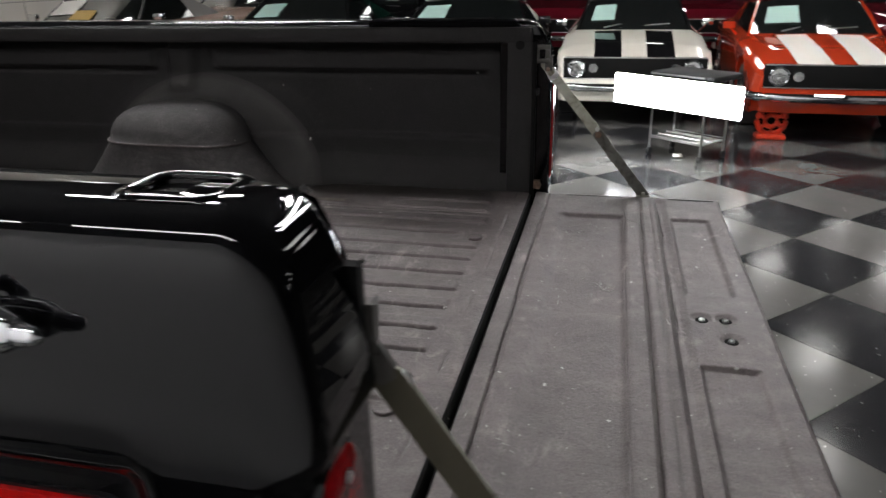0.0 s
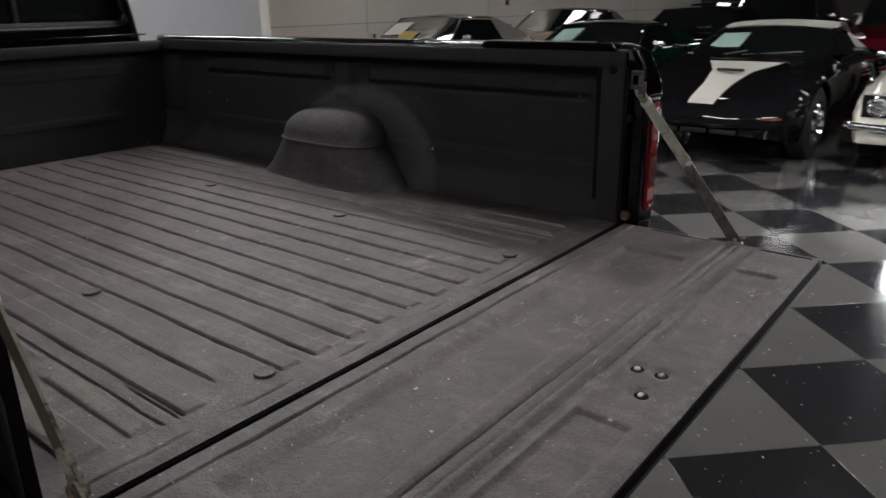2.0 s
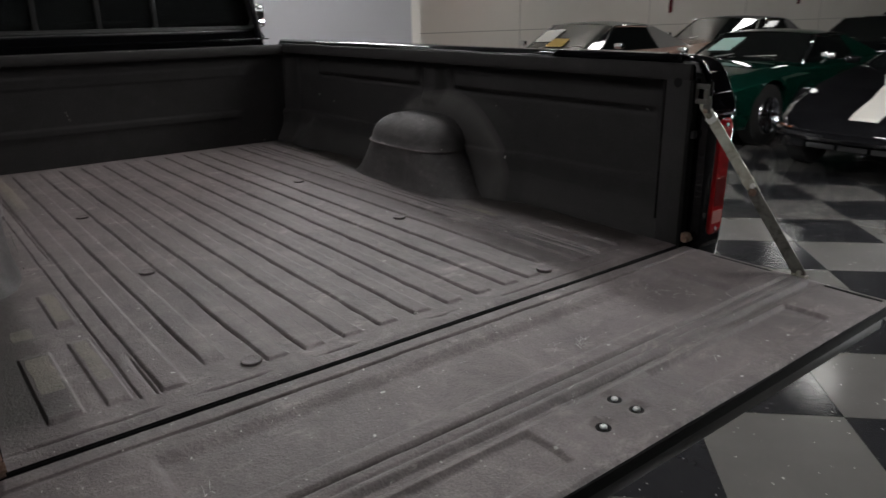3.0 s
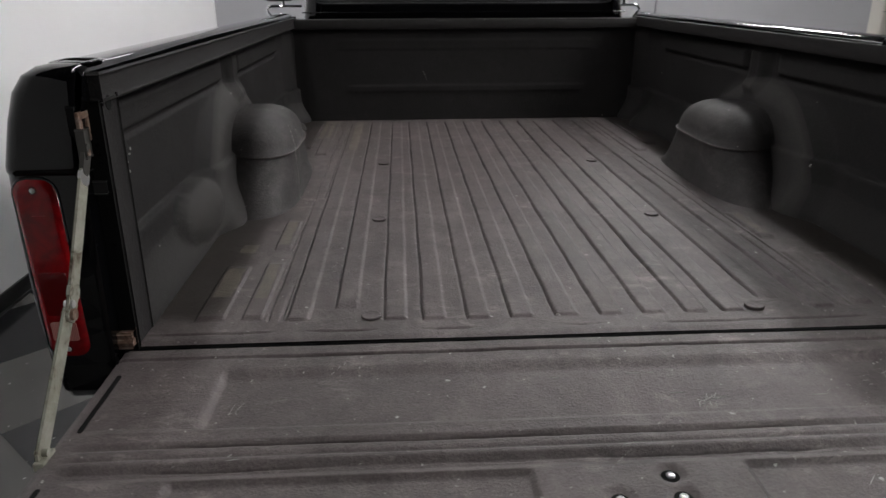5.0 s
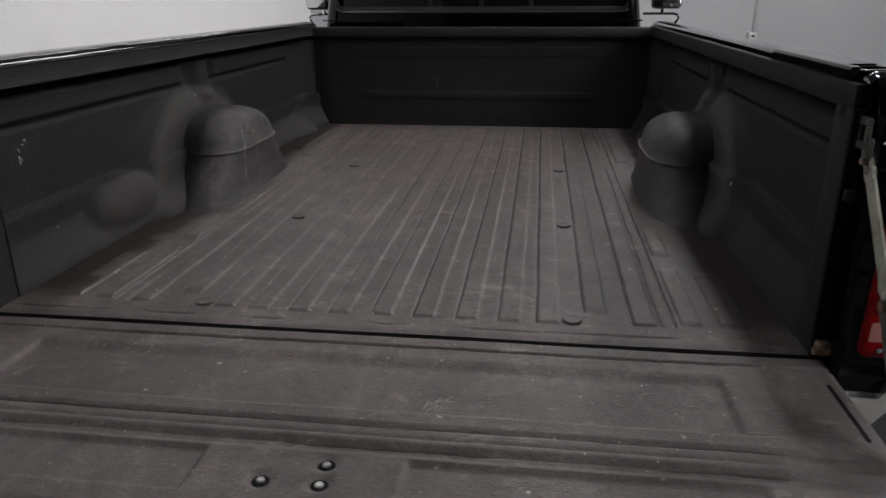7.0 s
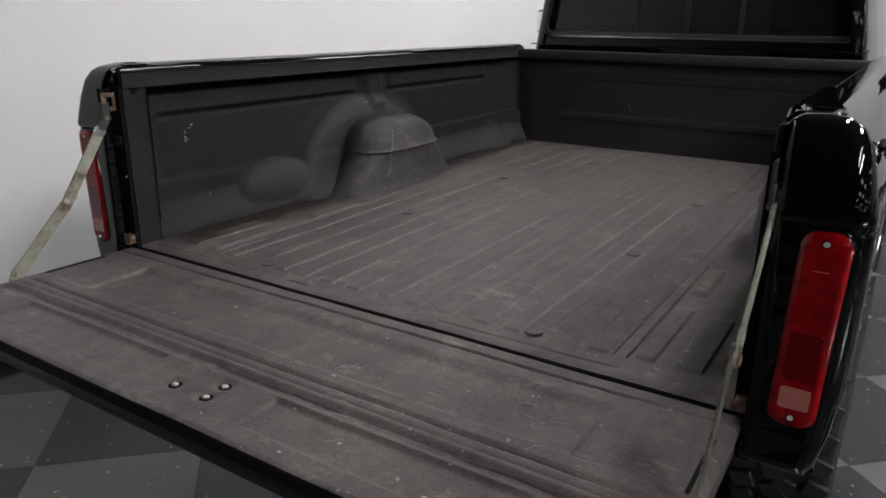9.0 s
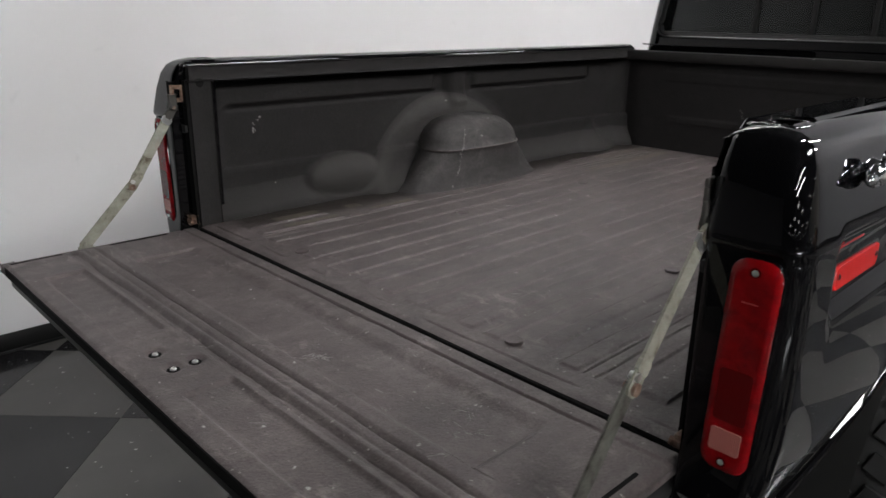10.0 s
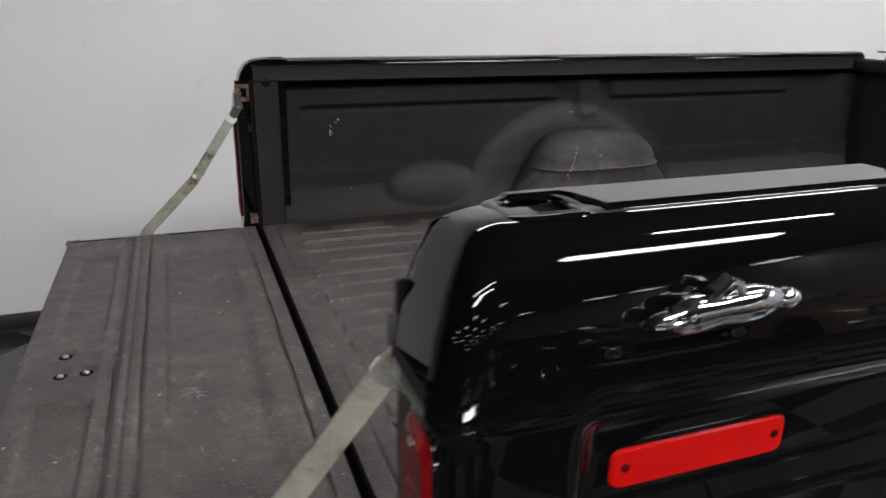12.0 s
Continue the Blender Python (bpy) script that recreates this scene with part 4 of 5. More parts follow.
part("gate_skin", box(-GATE_W + 0.002, GATE_W - 0.002, -GATE_L + 0.010, -0.018, DECK - 0.075, DECK - 0.023, 0.014), BLACK_SATIN, gate, "black outer skin")
part("hinge_gap", box(-0.838, 0.838, -0.010, 0.004, 0.80, DECK - 0.040), GAP, truck)
bolt_data = None
for bx, by in BOLTS:
    if bolt_data is None:
        ob = part("bolt", lathe([(0.0, 0.0062), (0.003, 0.0062), (0.0046, 0.0050), (0.0050, 0.0035), (0.0036, 0.0030), (0.0036, 0.0001)], 14, "z"), SCREW, gate, "pale round bolt head")
        bolt_data = ob.data
    else:
        ob = new("bolt", bolt_data)
        ob.parent = gate
    ob.location = (bx, by, DECK - 0.0058)
    # dark ring painted in for the shade of the bolt's dimple
    ring = part("dimple_shade", lathe([(-0.0010, 0.0135), (0.0004, 0.0125), (0.0004, 0.0060)], 20, "z"), GAP, gate, "dark ring for the shade in the bolt's dimple")
    ring.location = (bx, by, DECK - 0.0050)
for s in (-1, 1):
    for y0, y1 in ((-0.275, -0.105), (-0.535, -0.405)):
        part("edge_slot", plate(rounded(s * 0.826 - 0.0038, s * 0.826 + 0.0038, y0, y1, 0.0035), DECK - 0.004, DECK + 0.0012), GAP, gate, "narrow dark slot")
    part("corner_cap", box(s * 0.822, s * 0.853, -0.552, -0.522, DECK - 0.02, DECK - 0.003, 0.004), LINER, gate)

# straps
for s, mid in ((-1, (-0.850, -0.184, 1.040)), (1, (0.850, -0.190, 1.071))):
    top, low = Vector((s * 0.850, -0.034, 1.262)), Vector((s * 0.850, -0.334, 0.890))
    mid = Vector(mid)

    def band(p, q, w, t, off, a0=0.0, a1=1.0):
        d = (q - p).normalized()
        n2 = Vector((1, 0, 0))
        b2 = d.cross(n2).normalized()
        p, q = p.lerp(q, a0), p.lerp(q, a1)
        rings = []
        for c, ww in ((p - d * 0.012, w * 0.6), (p - d * 0.004, w), (q + d * 0.004, w), (q + d * 0.012, w * 0.6)):
            c = c + n2 * off
            rings.append([c + b2 * ww / 2 + n2 * t / 2, c + b2 * ww / 2 - n2 * t / 2, c - b2 * ww / 2 - n2 * t / 2, c - b2 * ww / 2 + n2 * t / 2])
        return loft([[tuple(v) for v in r] for r in rings])
    strap = part("tailgate_strap", band(top, mid, 0.029, 0.004, 0.002, 0.07 if s > 0 else 0.145), STRAP, truck, "folding zinc-plated tailgate strap")
    part("lower_link", band(mid, low, 0.031, 0.004, -0.0025), STRAP if s < 0 else STRAP_SHADED, strap)
    # thin plates that colour the outer side of the driver's strap darker
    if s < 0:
        part("outer_face", band(top, mid, 0.0288, 0.0010, -0.0004, 0.145), STRAP_OUT, strap, "dark olive outer face")
        part("outer_face", band(mid, low, 0.0308, 0.0010, -0.0049), STRAP_OUT, strap, "dark olive outer face")
    part("end_clip", band(top, mid, 0.024, 0.007, 0.002, *((-0.06, 0.04) if s > 0 else (0.0, 0.10))), STRAP if s > 0 else STRIKER_DARK, strap, "folded end clip")
    part("clip_edge", band(top, mid, 0.031, 0.0055, 0.002, *((0.085, 0.10) if s > 0 else (0.155, 0.165))), SCREW, strap, "bright worn edge")
    part("sleeve", band(top, mid, 0.032, 0.0062, 0.002, 0.86, 0.88), STRAP, strap)
    part("pivot", rod(mid + Vector((-0.009, 0, 0)), mid + Vector((0.009, 0, 0)), 0.0095, 14), RUST, strap, "worn pivot rivet")
    part("pivot_cap", rod(mid + Vector((-0.006, 0.004, 0.016)), mid + Vector((0.0075, 0.004, 0.016)), 0.0065, 12), SCREW, strap, "bright rivet head")
    part("end_pin", rod(top + Vector((-0.010, 0, 0)), top + Vector((0.008, 0, 0)), 0.006, 12), RUST, strap)
    part("foot_tab", join(box(low.x - 0.008, low.x + 0.008, low.y - 0.020, low.y + 0.020, DECK - 0.010, DECK + 0.004, 0.003), rod(low + Vector((-0.010, 0, 0.004)), low + Vector((0.008, 0, 0.004)), 0.006, 12)), STRAP, strap)

for x, y, size, turn, dots in ((0.30, -0.085, 0.05, 20, 7), (0.12, -0.20, 0.10, 10, 10), (0.40, -0.22, 0.14, 30, 14), (0.52, -0.16, 0.16, 70, 14), (-0.45, -0.10, 0.05, 60, 6), (-0.02, -0.38, 0.07, 15, 10), (0.45, -0.335, 0.07, 95, 8), (0.05, -0.05, 0.04, 0, 4), (-0.62, -0.20, 0.12, 80, 7), (-0.30, -0.06, 0.5, 0, 8), (0.163, -0.234, 0.060, 60, 34), (0.163, -0.225, 0.035, 20, 26), (0.077, -0.139, 0.03, 0, 6), (0.29, -0.074, 0.03, 20, 5), (0.417, -0.254, 0.04, 40, 7), (0.58, -0.20, 0.10, 25, 26), (0.597, -0.293, 0.03, 60, 9), (0.50, -0.164, 0.12, 20, 18), (0.30, -0.44, 0.05, 30, 7), (-0.35, -0.24, 0.10, 10, 9), (-0.55, -0.34, 0.10, 20, 8)):
    part("scuff", scuff_flat(x, y, size, turn, dots), SCUFF, gate, "pale chips and scuffs")["kind"] = "stuff"
for x, y, size, turn, dots in ((0.06, 1.55, 0.40, 80, 40), (-0.10, 0.50, 0.14, 100, 14), (-0.42, 0.55, 0.10, 60, 6), (0.12, 0.75, 0.2, 85, 8), (0.28, 1.7, 0.12, 80, 8), (-0.18, 0.10, 0.3, 0, 8), (0.25, 0.35, 0.3, 80, 8), (0.55, 0.30, 0.1, 20, 8), (0.035, 1.36, 0.42, 90, 46), (-0.223, 0.45, 0.08, 90, 14), (0.035, 0.56, 0.06, 90, 10), (0.073, 0.51, 0.09, 92, 12), (-0.485, 0.385, 0.08, 78, 10), (-0.435, 1.12, 0.06, 95, 8), (-0.14, 0.62, 0.10, 70, 10), (0.20, 0.58, 0.09, 85, 10), (-0.34, 0.9, 0.12, 88, 9), (0.44, 0.9, 0.12, 92, 9), (0.31, 1.2, 0.2, 90, 10), (-0.07, 1.9, 0.2, 90, 9)):
    part("scuff", scuff_flat(x, y, size, turn, dots), SCUFF, truck, "pale chips and scuffs")["kind"] = "stuff"


def drip(points, seed):
    rng = random.Random(seed)
    geos = []
    for (ax, ay, az), (bx, by, bz) in zip(points, points[1:]):
        for k in range(7):
            t = rng.random()
            r = rng.uniform(0.0008, 0.0022)
            c = Vector((ax + (bx - ax) * t, ay + (by - ay) * t + rng.gauss(0, 0.004), az + (bz - az) * t))
            geos.append(moved(lathe([(-0.0012, 0.0001), (-0.0006, r), (0.0006, r), (0.0012, 0.0001)], 6, "x"), Matrix.Translation(c) @ Matrix.Diagonal((1, 1, rng.uniform(1, 3), 1))))
    return join(*geos)


part("paint_drip", drip([(-0.688, 1.055, 1.115), (-0.6655, 1.030, 1.055), (-0.663, 1.01, 1.02), (-0.656, 0.995, 0.96), (-0.650, 0.955, 0.90)], 4), SCUFF, truck, "pale drips down the wheel well")["kind"] = "stuff"
part("paint_chip", drip([(-0.20, 2.426, 1.085), (-0.215, 2.426, 1.125)], 5), SCUFF, truck, "small pale chip")["kind"] = "stuff"
part("paint_chip", drip([(-0.8925, 0.249, 1.150), (-0.8925, 0.254, 1.174), (-0.8925, 0.275, 1.205)], 6), SCUFF, truck, "small pale chip")["kind"] = "stuff"

# ---- wheels ----


def wheel(at, side, radius=0.40, width=0.27):
    h = width / 2
    w = part("wheel", lathe([(-h + 0.03, radius - 0.155), (-h + 0.008, radius - 0.13), (-h, radius - 0.07), (-h + 0.012, radius - 0.022), (-h + 0.03, radius - 0.012), (h - 0.03, radius - 0.012), (h - 0.012, radius - 0.022), (h, radius - 0.07), (h - 0.008, radius - 0.13), (h - 0.03, radius - 0.155)], 48), RUBBER, truck, "knobbly off-road tyre on a chromed rim")
    w.location = at
    lugs = []
    for k in range(30):
        a = 2 * math.pi * k / 30
        for row, x0 in enumerate((-h + 0.005, -h * 0.33, h * 0.33 - 0.06, h - 0.065)):
            m = Matrix.Rotation(a + (row % 2) * math.pi / 30, 4, "X") @ Matrix.Translation((0, 0, radius - 0.012)) @ Matrix.Rotation(radians(18 if row < 2 else -18), 4, "Z")
            lugs.append(moved(box(x0, x0 + 0.060, -0.026, 0.026, -0.006, 0.012, 0.003, 1), m))
    part("tread", join(*lugs), RUBBER, w)
    part("rim", lathe([(side * (h - 0.03), radius - 0.15), (side * (h - 0.015), radius - 0.16), (side * (h - 0.06), radius - 0.18), (side * (h - 0.09), 0.12), (side * (h - 0.05), 0.07), (side * (h - 0.03), 0.0001)], 36), CHROME, w, "chromed steel rim")
    return w


for s in (-1, 1):
    wheel((s * 0.865, WELL_Y, 0.40), s)
    wheel((s * 0.865, 4.75, 0.40), s)

# ---- cab ----


def cab_outline(x1, z0, z1, r, taper):
    out = []
    for x, z in rounded(-x1, x1, z0, z1, r, 6):
        k = 1 - taper * max(0.0, (z - 1.36) / (z1 - 1.36)) ** 1.1
        out.append((x * k, z))
    return out


outer = cab_outline(0.900, 0.62, 1.93, 0.11, 0.235)
glass_edge = rounded(-0.752, 0.752, 1.452, 1.80, 0.06, 6)
for k, (x, z) in enumerate(glass_edge):
    glass_edge[k] = (x * (1 - 0.10 * (z - 1.45) / 0.35), z)
cab_rings = [[(x, 2.550, z) for x, z in glass_edge], [(x * 1.012, 2.520, 1.626 + (z - 1.626) * 1.05) for x, z in glass_edge], [(x * 1.03, 2.497, 1.626 + (z - 1.626) * 1.09) for x, z in glass_edge]]
for k in range(7):
    a = radians(90 * k / 6)
    f2 = 1 - 0.075 * (1 - math.sin(a))
    cab_rings.append([(x * f2, 2.477 + 0.085 * (1 - math.cos(a)), 1.2 + (z - 1.2) * f2) for x, z in outer])
cab_rings += [[(x * 1.01, 3.1, z) for x, z in outer], [(x * 1.01, 3.9, z) for x, z in outer], [(x * 0.98, 3.95, 1.2 + (z - 1.2) * 0.98) for x, z in outer]]
cab = part("cab", loft(cab_rings, True, False), BLACK, truck, "glossy black cab with a sliding rear window", 40)
part("cab_front", plate([(x * 0.98, 1.2 + (z - 1.2) * 0.98) for x, z in outer], 3.95, 3.945, "xzy"), BLACK, cab)
rear_window = part("rear_window", tube([(x, 2.533, z) for x, z in glass_edge], 0.011, 8, True), BLACK_SATIN, cab, "four-pane sliding rear window in black rubber")
part("chrome_trim", tube([(x * 1.012, 2.517, 1.626 + (z - 1.626) * 1.045) for x, z in glass_edge], 0.0045, 6, True), material("dull_trim", (0.16, 0.16, 0.16), 0.3, 0.9), rear_window)
bars = (-0.252, 0.008, 0.258)
for x in bars:
    part("window_bar", box(x - 0.010, x + 0.010, 2.530, 2.560, 1.452, 1.80, 0.003), BLACK_SATIN, rear_window)
part("sash_rail", join(box(-0.735, 0.735, 2.527, 2.560, 1.452, 1.468, 0.003), box(-0.66, 0.66, 2.527, 2.560, 1.785, 1.80, 0.003)), BLACK_SATIN, rear_window)
cuts = (-0.735, *bars, 0.735)
for a, b in zip(cuts, cuts[1:]):
    pane = part("pane", box(a + 0.006, b - 0.006, 2.545, 2.550, 1.456, 1.796), GLASS_DARK, rear_window)
part("seat", join(box(-0.70, 0.70, 2.75, 2.95, 0.95, 1.50, 0.05), box(-0.70, 0.70, 2.85, 3.40, 0.85, 1.05, 0.05)), SEAT, cab)
part("cab_seam", box(-0.80, 0.80, 2.473, 2.482, 1.400, 1.406, 0.002), BLACK, cab)
for s in (-1, 1):
    mirror = part("door_mirror", box(-0.083, 0.083, -0.02, 0.05, -0.070, 0.070, 0.022), BLACK_SATIN, truck, "black and chrome door mirror")
    mirror.location = (s * 1.012, 3.15, 1.515)
    part("mirror_glass", box(-0.073, 0.073, -0.0235, -0.019, -0.059, 0.059, 0.002), CHROME, mirror)
    part("mirror_arm", tube([(-s * 0.125, 0.02, -0.097), (-s * 0.02, 0.01, -0.096), (s * 0.045, 0.01, -0.097), (s * 0.066, 0.01, -0.103), (s * 0.073, 0.01, -0.117), (s * 0.066, 0.01, -0.133), (s * 0.03, 0.01, -0.185), (-s * 0.010, 0.01, -0.243), (-s * 0.05, 0.02, -0.262)], 0.007, 8), CHROME, mirror, "bent chrome arm")
    part("mirror_stem", rod((-s * 0.02, 0.01, -0.062), (-s * 0.02, 0.01, -0.098), 0.009, 10), CHROME, mirror)
    part("arm_base", box(-s * 0.105 - 0.012, -s * 0.105 + 0.012, -0.01, 0.05, -0.285, -0.240, 0.006), CHROME, mirror)
    part("front_fender", box(s * 0.70, s * 0.985, 3.95, 5.62, 0.62, 1.18, 0.08, 3), BLACK, truck)
part("hood", box(-0.80, 0.80, 3.93, 5.60, 1.05, 1.26, 0.06, 3), BLACK, truck)
part("grille", box(-0.70, 0.70, 5.55, 5.64, 0.72, 1.05, 0.02), CHROME, truck)
part("front_bumper", box(-0.98, 0.98, 5.62, 5.78, 0.50, 0.66, 0.03), CHROME, truck)
part("chassis", join(box(-0.45, -0.35, 0.05, 5.6, 0.52, 0.70, 0.01), box(0.35, 0.45, 0.05, 5.6, 0.52, 0.70, 0.01), rod((-0.78, WELL_Y, 0.40), (0.78, WELL_Y, 0.40), 0.05, 12), rod((-0.78, 4.75, 0.40), (0.78, 4.75, 0.40), 0.05, 12), box(-0.4, 0.4, 0.3, 0.4, 0.55, 0.66), box(-0.4, 0.4, 2.6, 2.7, 0.55, 0.66), box(-0.4, 0.4, 5.2, 5.3, 0.55, 0.66), box(-0.30, 0.30, 0.5, 5.4, 0.60, 0.81)), BLACK_SATIN, truck)

# ---- other cars ----


def car(at, heading, label, paint, roof_mat, size=(4.70, 1.84, 1.30), cowl=1.62, roof=(2.25, 3.25), deck=3.95, hood_z=(0.78, 0.94), deck_z=0.93, lamp_y=0.66, lamp_r=0.092, stripes=(), card=None, nose=0.76, chrome=True, group="parked classic cars", wheel_r=0.335, low_nose=False, category="car", tan=False, scale=1.0, crown=0.05):
    """A parked coupe. Local x runs from the front bumper (0) back to the tail."""
    L, W, H = size
    hw = W / 2
    c = tagged(empty("parked_car"), label, category, group)
    wheels = (0.86, L - 1.12)
    tops = [(0.0, nose if not low_nose else 0.50), (0.10, hood_z[0] if not low_nose else 0.60), (0.7, (hood_z[0] + hood_z[1]) / 2), (cowl, hood_z[1]), (deck, deck_z), (L - 0.25, deck_z - 0.03), (L, deck_z - 0.16)]
    if low_nose:
        tops[:3] = [(0.0, 0.42), (0.03, 0.475), (0.10, 0.535), (0.22, 0.585), (0.45, 0.645), (0.90, 0.745)]
    widths = [(0.0, hw * 0.90), (0.12, hw * 0.955), (0.6, hw * 0.99), (L * 0.55, hw), (L - 0.4, hw * 0.97), (L, hw * 0.86)]
    if low_nose:
        widths[:3] = [(0.0, hw * 0.46), (0.03, hw * 0.60), (0.10, hw * 0.74), (0.22, hw * 0.86), (0.42, hw * 0.95), (0.75, hw * 0.995)]

    def top(x, y):
        w = lerp(widths, x)
        swell = 0.075 * math.exp(-((abs(y) / w - 0.80) / 0.15) ** 2) * smooth(0.15, 0.7, x) * (1 - smooth(1.5, 2.1, x)) if low_nose else 0.0
        return lerp(tops, x) - 0.035 * (abs(y) / w) ** 2 - 0.05 * smooth(0.80, 1.0, abs(y) / w) + swell

    def section(x):
        w, zt = lerp(widths, x), lerp(tops, x)
        lo = lerp([(0, 0.30), (0.3, 0.22), (L - 0.5, 0.22), (L, 0.34)], x)
        arch = lo
        for wx in wheels:
            if abs(x - wx) < wheel_r + 0.05:
                arch = max(arch, wheel_r + math.sqrt((wheel_r + 0.05) ** 2 - (x - wx) ** 2))
        edge = zt - 0.085
        half = [(0.001, lo + 0.02), (w * 0.72, lo + 0.02), (w * 0.74, max(arch, lo + 0.02)), (w * 0.955, max(arch, lo)), (w * 0.985, max(arch, lo + 0.10)), (w, max(arch, min(0.55, edge - 0.08))), (w * 0.99, max(arch, edge - 0.07)), (w * 0.975, max(arch, edge))]
        half += [(w * f, top(x, w * f)) for f in (0.93, 0.80, 0.6, 0.4, 0.2)] + [(0.001, top(x, 0))]
        return [(x, y, z) for y, z in half] + [(x, -y, z) for y, z in reversed(half)]

    xs = merged(span(0, 0.4, 0.04), span(0.4, 1.4, 0.05), span(1.4, L - 1.7, 0.15), span(L - 1.7, L - 0.6, 0.05), span(L - 0.6, L, 0.1))
    body = part("body", loft([section(x) for x in xs]), paint, c, "", 40)
    # roof and glass
    rz = H
    ry = hw * 0.66
    gy = hw * 0.86

    def roof_pt(u, v):
        x = roof[0] + (roof[1] - roof[0]) * u
        return (x, ry * v, rz - 0.035 * v * v - crown * (2 * u - 1) ** 2 * (0.4 if u < 0.5 else 1.0))
    vs = [-1, -0.8, -0.5, 0, 0.5, 0.8, 1]
    roof_grid = sheet([k / 8 for k in range(9)], vs, roof_pt)
    under = [(x, y, z - 0.03) for x, y, z in roof_grid[0]], roof_grid[1]
    part("roof", join(roof_grid, under), roof_mat, c, "", 50)

    def windshield(u, v):
        p = Vector((cowl + 0.10 - 0.16 * (1 - v * v), gy * 0.95 * v, top(cowl, gy * 0.95 * v) - 0.01))
        q = Vector(roof_pt(0, v)) + Vector((0.0, 0, -0.01))
        return tuple(p.lerp(q, u))

    def backlight(u, v):
        p = Vector((deck + 0.10 * (1 - v * v), gy * 0.9 * v, top(deck, gy * 0.9 * v) - 0.01))
        q = Vector(roof_pt(1, v)) + Vector((0, 0, -0.01))
        return tuple(p.lerp(q, u))
    part("windshield", sheet([k / 4 for k in range(5)], vs, windshield), GLASS_CAR, c, "dark glossy windshield")
    part("rear_window", sheet([k / 4 for k in range(5)], vs, backlight), GLASS_CAR, c)
    for s in (-1, 1):
        a, b, d, e = Vector(windshield(0, s)), Vector(windshield(1, s)), Vector(roof_pt(1, s)), Vector(backlight(0, s))
        mid = b.lerp(d, 0.80)
        low = Vector((a.x + (e.x - a.x) * 0.62, s * gy * 0.97, top(a.x, gy) - 0.01))
        part("side_window", ([tuple(v) for v in (a, b, mid, low)], [(0, 1, 2, 3)]), GLASS_CAR, c)
        part("rear_pillar", ([tuple(v) for v in (low, mid, d, e)] + [tuple(v + Vector((0, -s * 0.03, 0))) for v in (low, mid, d, e)], [(0, 1, 2, 3), (4, 5, 6, 7), (0, 1, 5, 4), (1, 2, 6, 5), (2, 3, 7, 6)]), roof_mat, c)
        part("front_pillar", tube([a, a.lerp(b, 0.5) + Vector((0, s * 0.008, 0)), b, b.lerp(d, 0.4) + Vector((0, s * 0.006, 0.006)), mid], 0.018, 8), CHROME if chrome else paint, c)
        m = Vector((cowl + 0.28, s * (hw + 0.05), hood_z[1] + 0.06))
        part("mirror", join(box(m.x - 0.05, m.x + 0.03, m.y - 0.07, m.y + 0.07, m.z - 0.035, m.z + 0.045, 0.02), rod((m.x, m.y - s * 0.02, m.z - 0.03), (m.x, m.y - s * 0.09, m.z - 0.10), 0.012, 6)), CHROME if chrome else paint, c)
        for wx in wheels:
            w = part("wheel", moved(lathe([(-0.10, wheel_r - 0.13), (-0.11, wheel_r - 0.06), (-0.08, wheel_r), (0.08, wheel_r), (0.11, wheel_r - 0.06), (0.10, wheel_r - 0.13)], 28), Matrix.Rotation(radians(90), 4, "Z")), RUBBER, c)
            w.location = (wx, s * (hw - 0.13), wheel_r)
            spokes = [moved(box(0.05, wheel_r - 0.12, -0.028, 0.028, -0.014, 0.014, 0.006, 1), Matrix.Translation((0, s * 0.085, 0)) @ Matrix.Rotation(2 * math.pi * k / 5, 4, "Y") @ Matrix.Rotation(radians(90), 4, "X")) for k in range(5)]
            part("rim", join(lathe([(s * 0.10, wheel_r - 0.125), (s * 0.115, wheel_r - 0.135), (s * 0.06, wheel_r - 0.15), (s * 0.02, 0.06), (s * 0.02, 0.0001)], 28, "y"), lathe([(s * 0.06, 0.06), (s * 0.10, 0.05), (s * 0.105, 0.0001)], 16, "y"), *spokes), CHROME, w, "polished five-spoke rim")
        # front lamps
        if not low_nose:
            y = s * lamp_y
            lamp = part("headlight", lathe([(-0.012, 0.0001), (-0.018, lamp_r * 0.5), (-0.010, lamp_r * 0.88), (0.02, lamp_r)], 24), LAMP_GLASS, c, "round glass headlight in a chrome ring")
            lamp.location = (0.0, y, 0.62)
            part("bezel", tube([(-0.012, lamp_r * math.cos(a), lamp_r * math.sin(a)) for a in [2 * math.pi * k / 24 for k in range(24)]], 0.012, 8, True), CHROME, lamp)
            park = part("parking_lamp", lathe([(-0.014, 0.0001), (-0.014, 0.045), (0.0, 0.055)], 18), LAMP_GLASS, c)
            park.location = (0.0, s * (lamp_y - 0.17), 0.62)
        else:
            part("turn_lamp", moved(box(-0.015, 0.015, -0.09, 0.09, -0.016, 0.016, 0.008), Matrix.Translation((0.115, s * hw * 0.72, 0.445)) @ Matrix.Rotation(radians(-s * 34), 4, "Z")), AMBER, c, "amber turn lamp")
        part("wiper", rod((cowl + 0.02, s * 0.10 + 0.25, top(cowl, 0.3) + 0.02), (cowl + 0.10, s * 0.28 - 0.15, top(cowl, 0.3) + 0.06), 0.006, 6), STEEL, c)
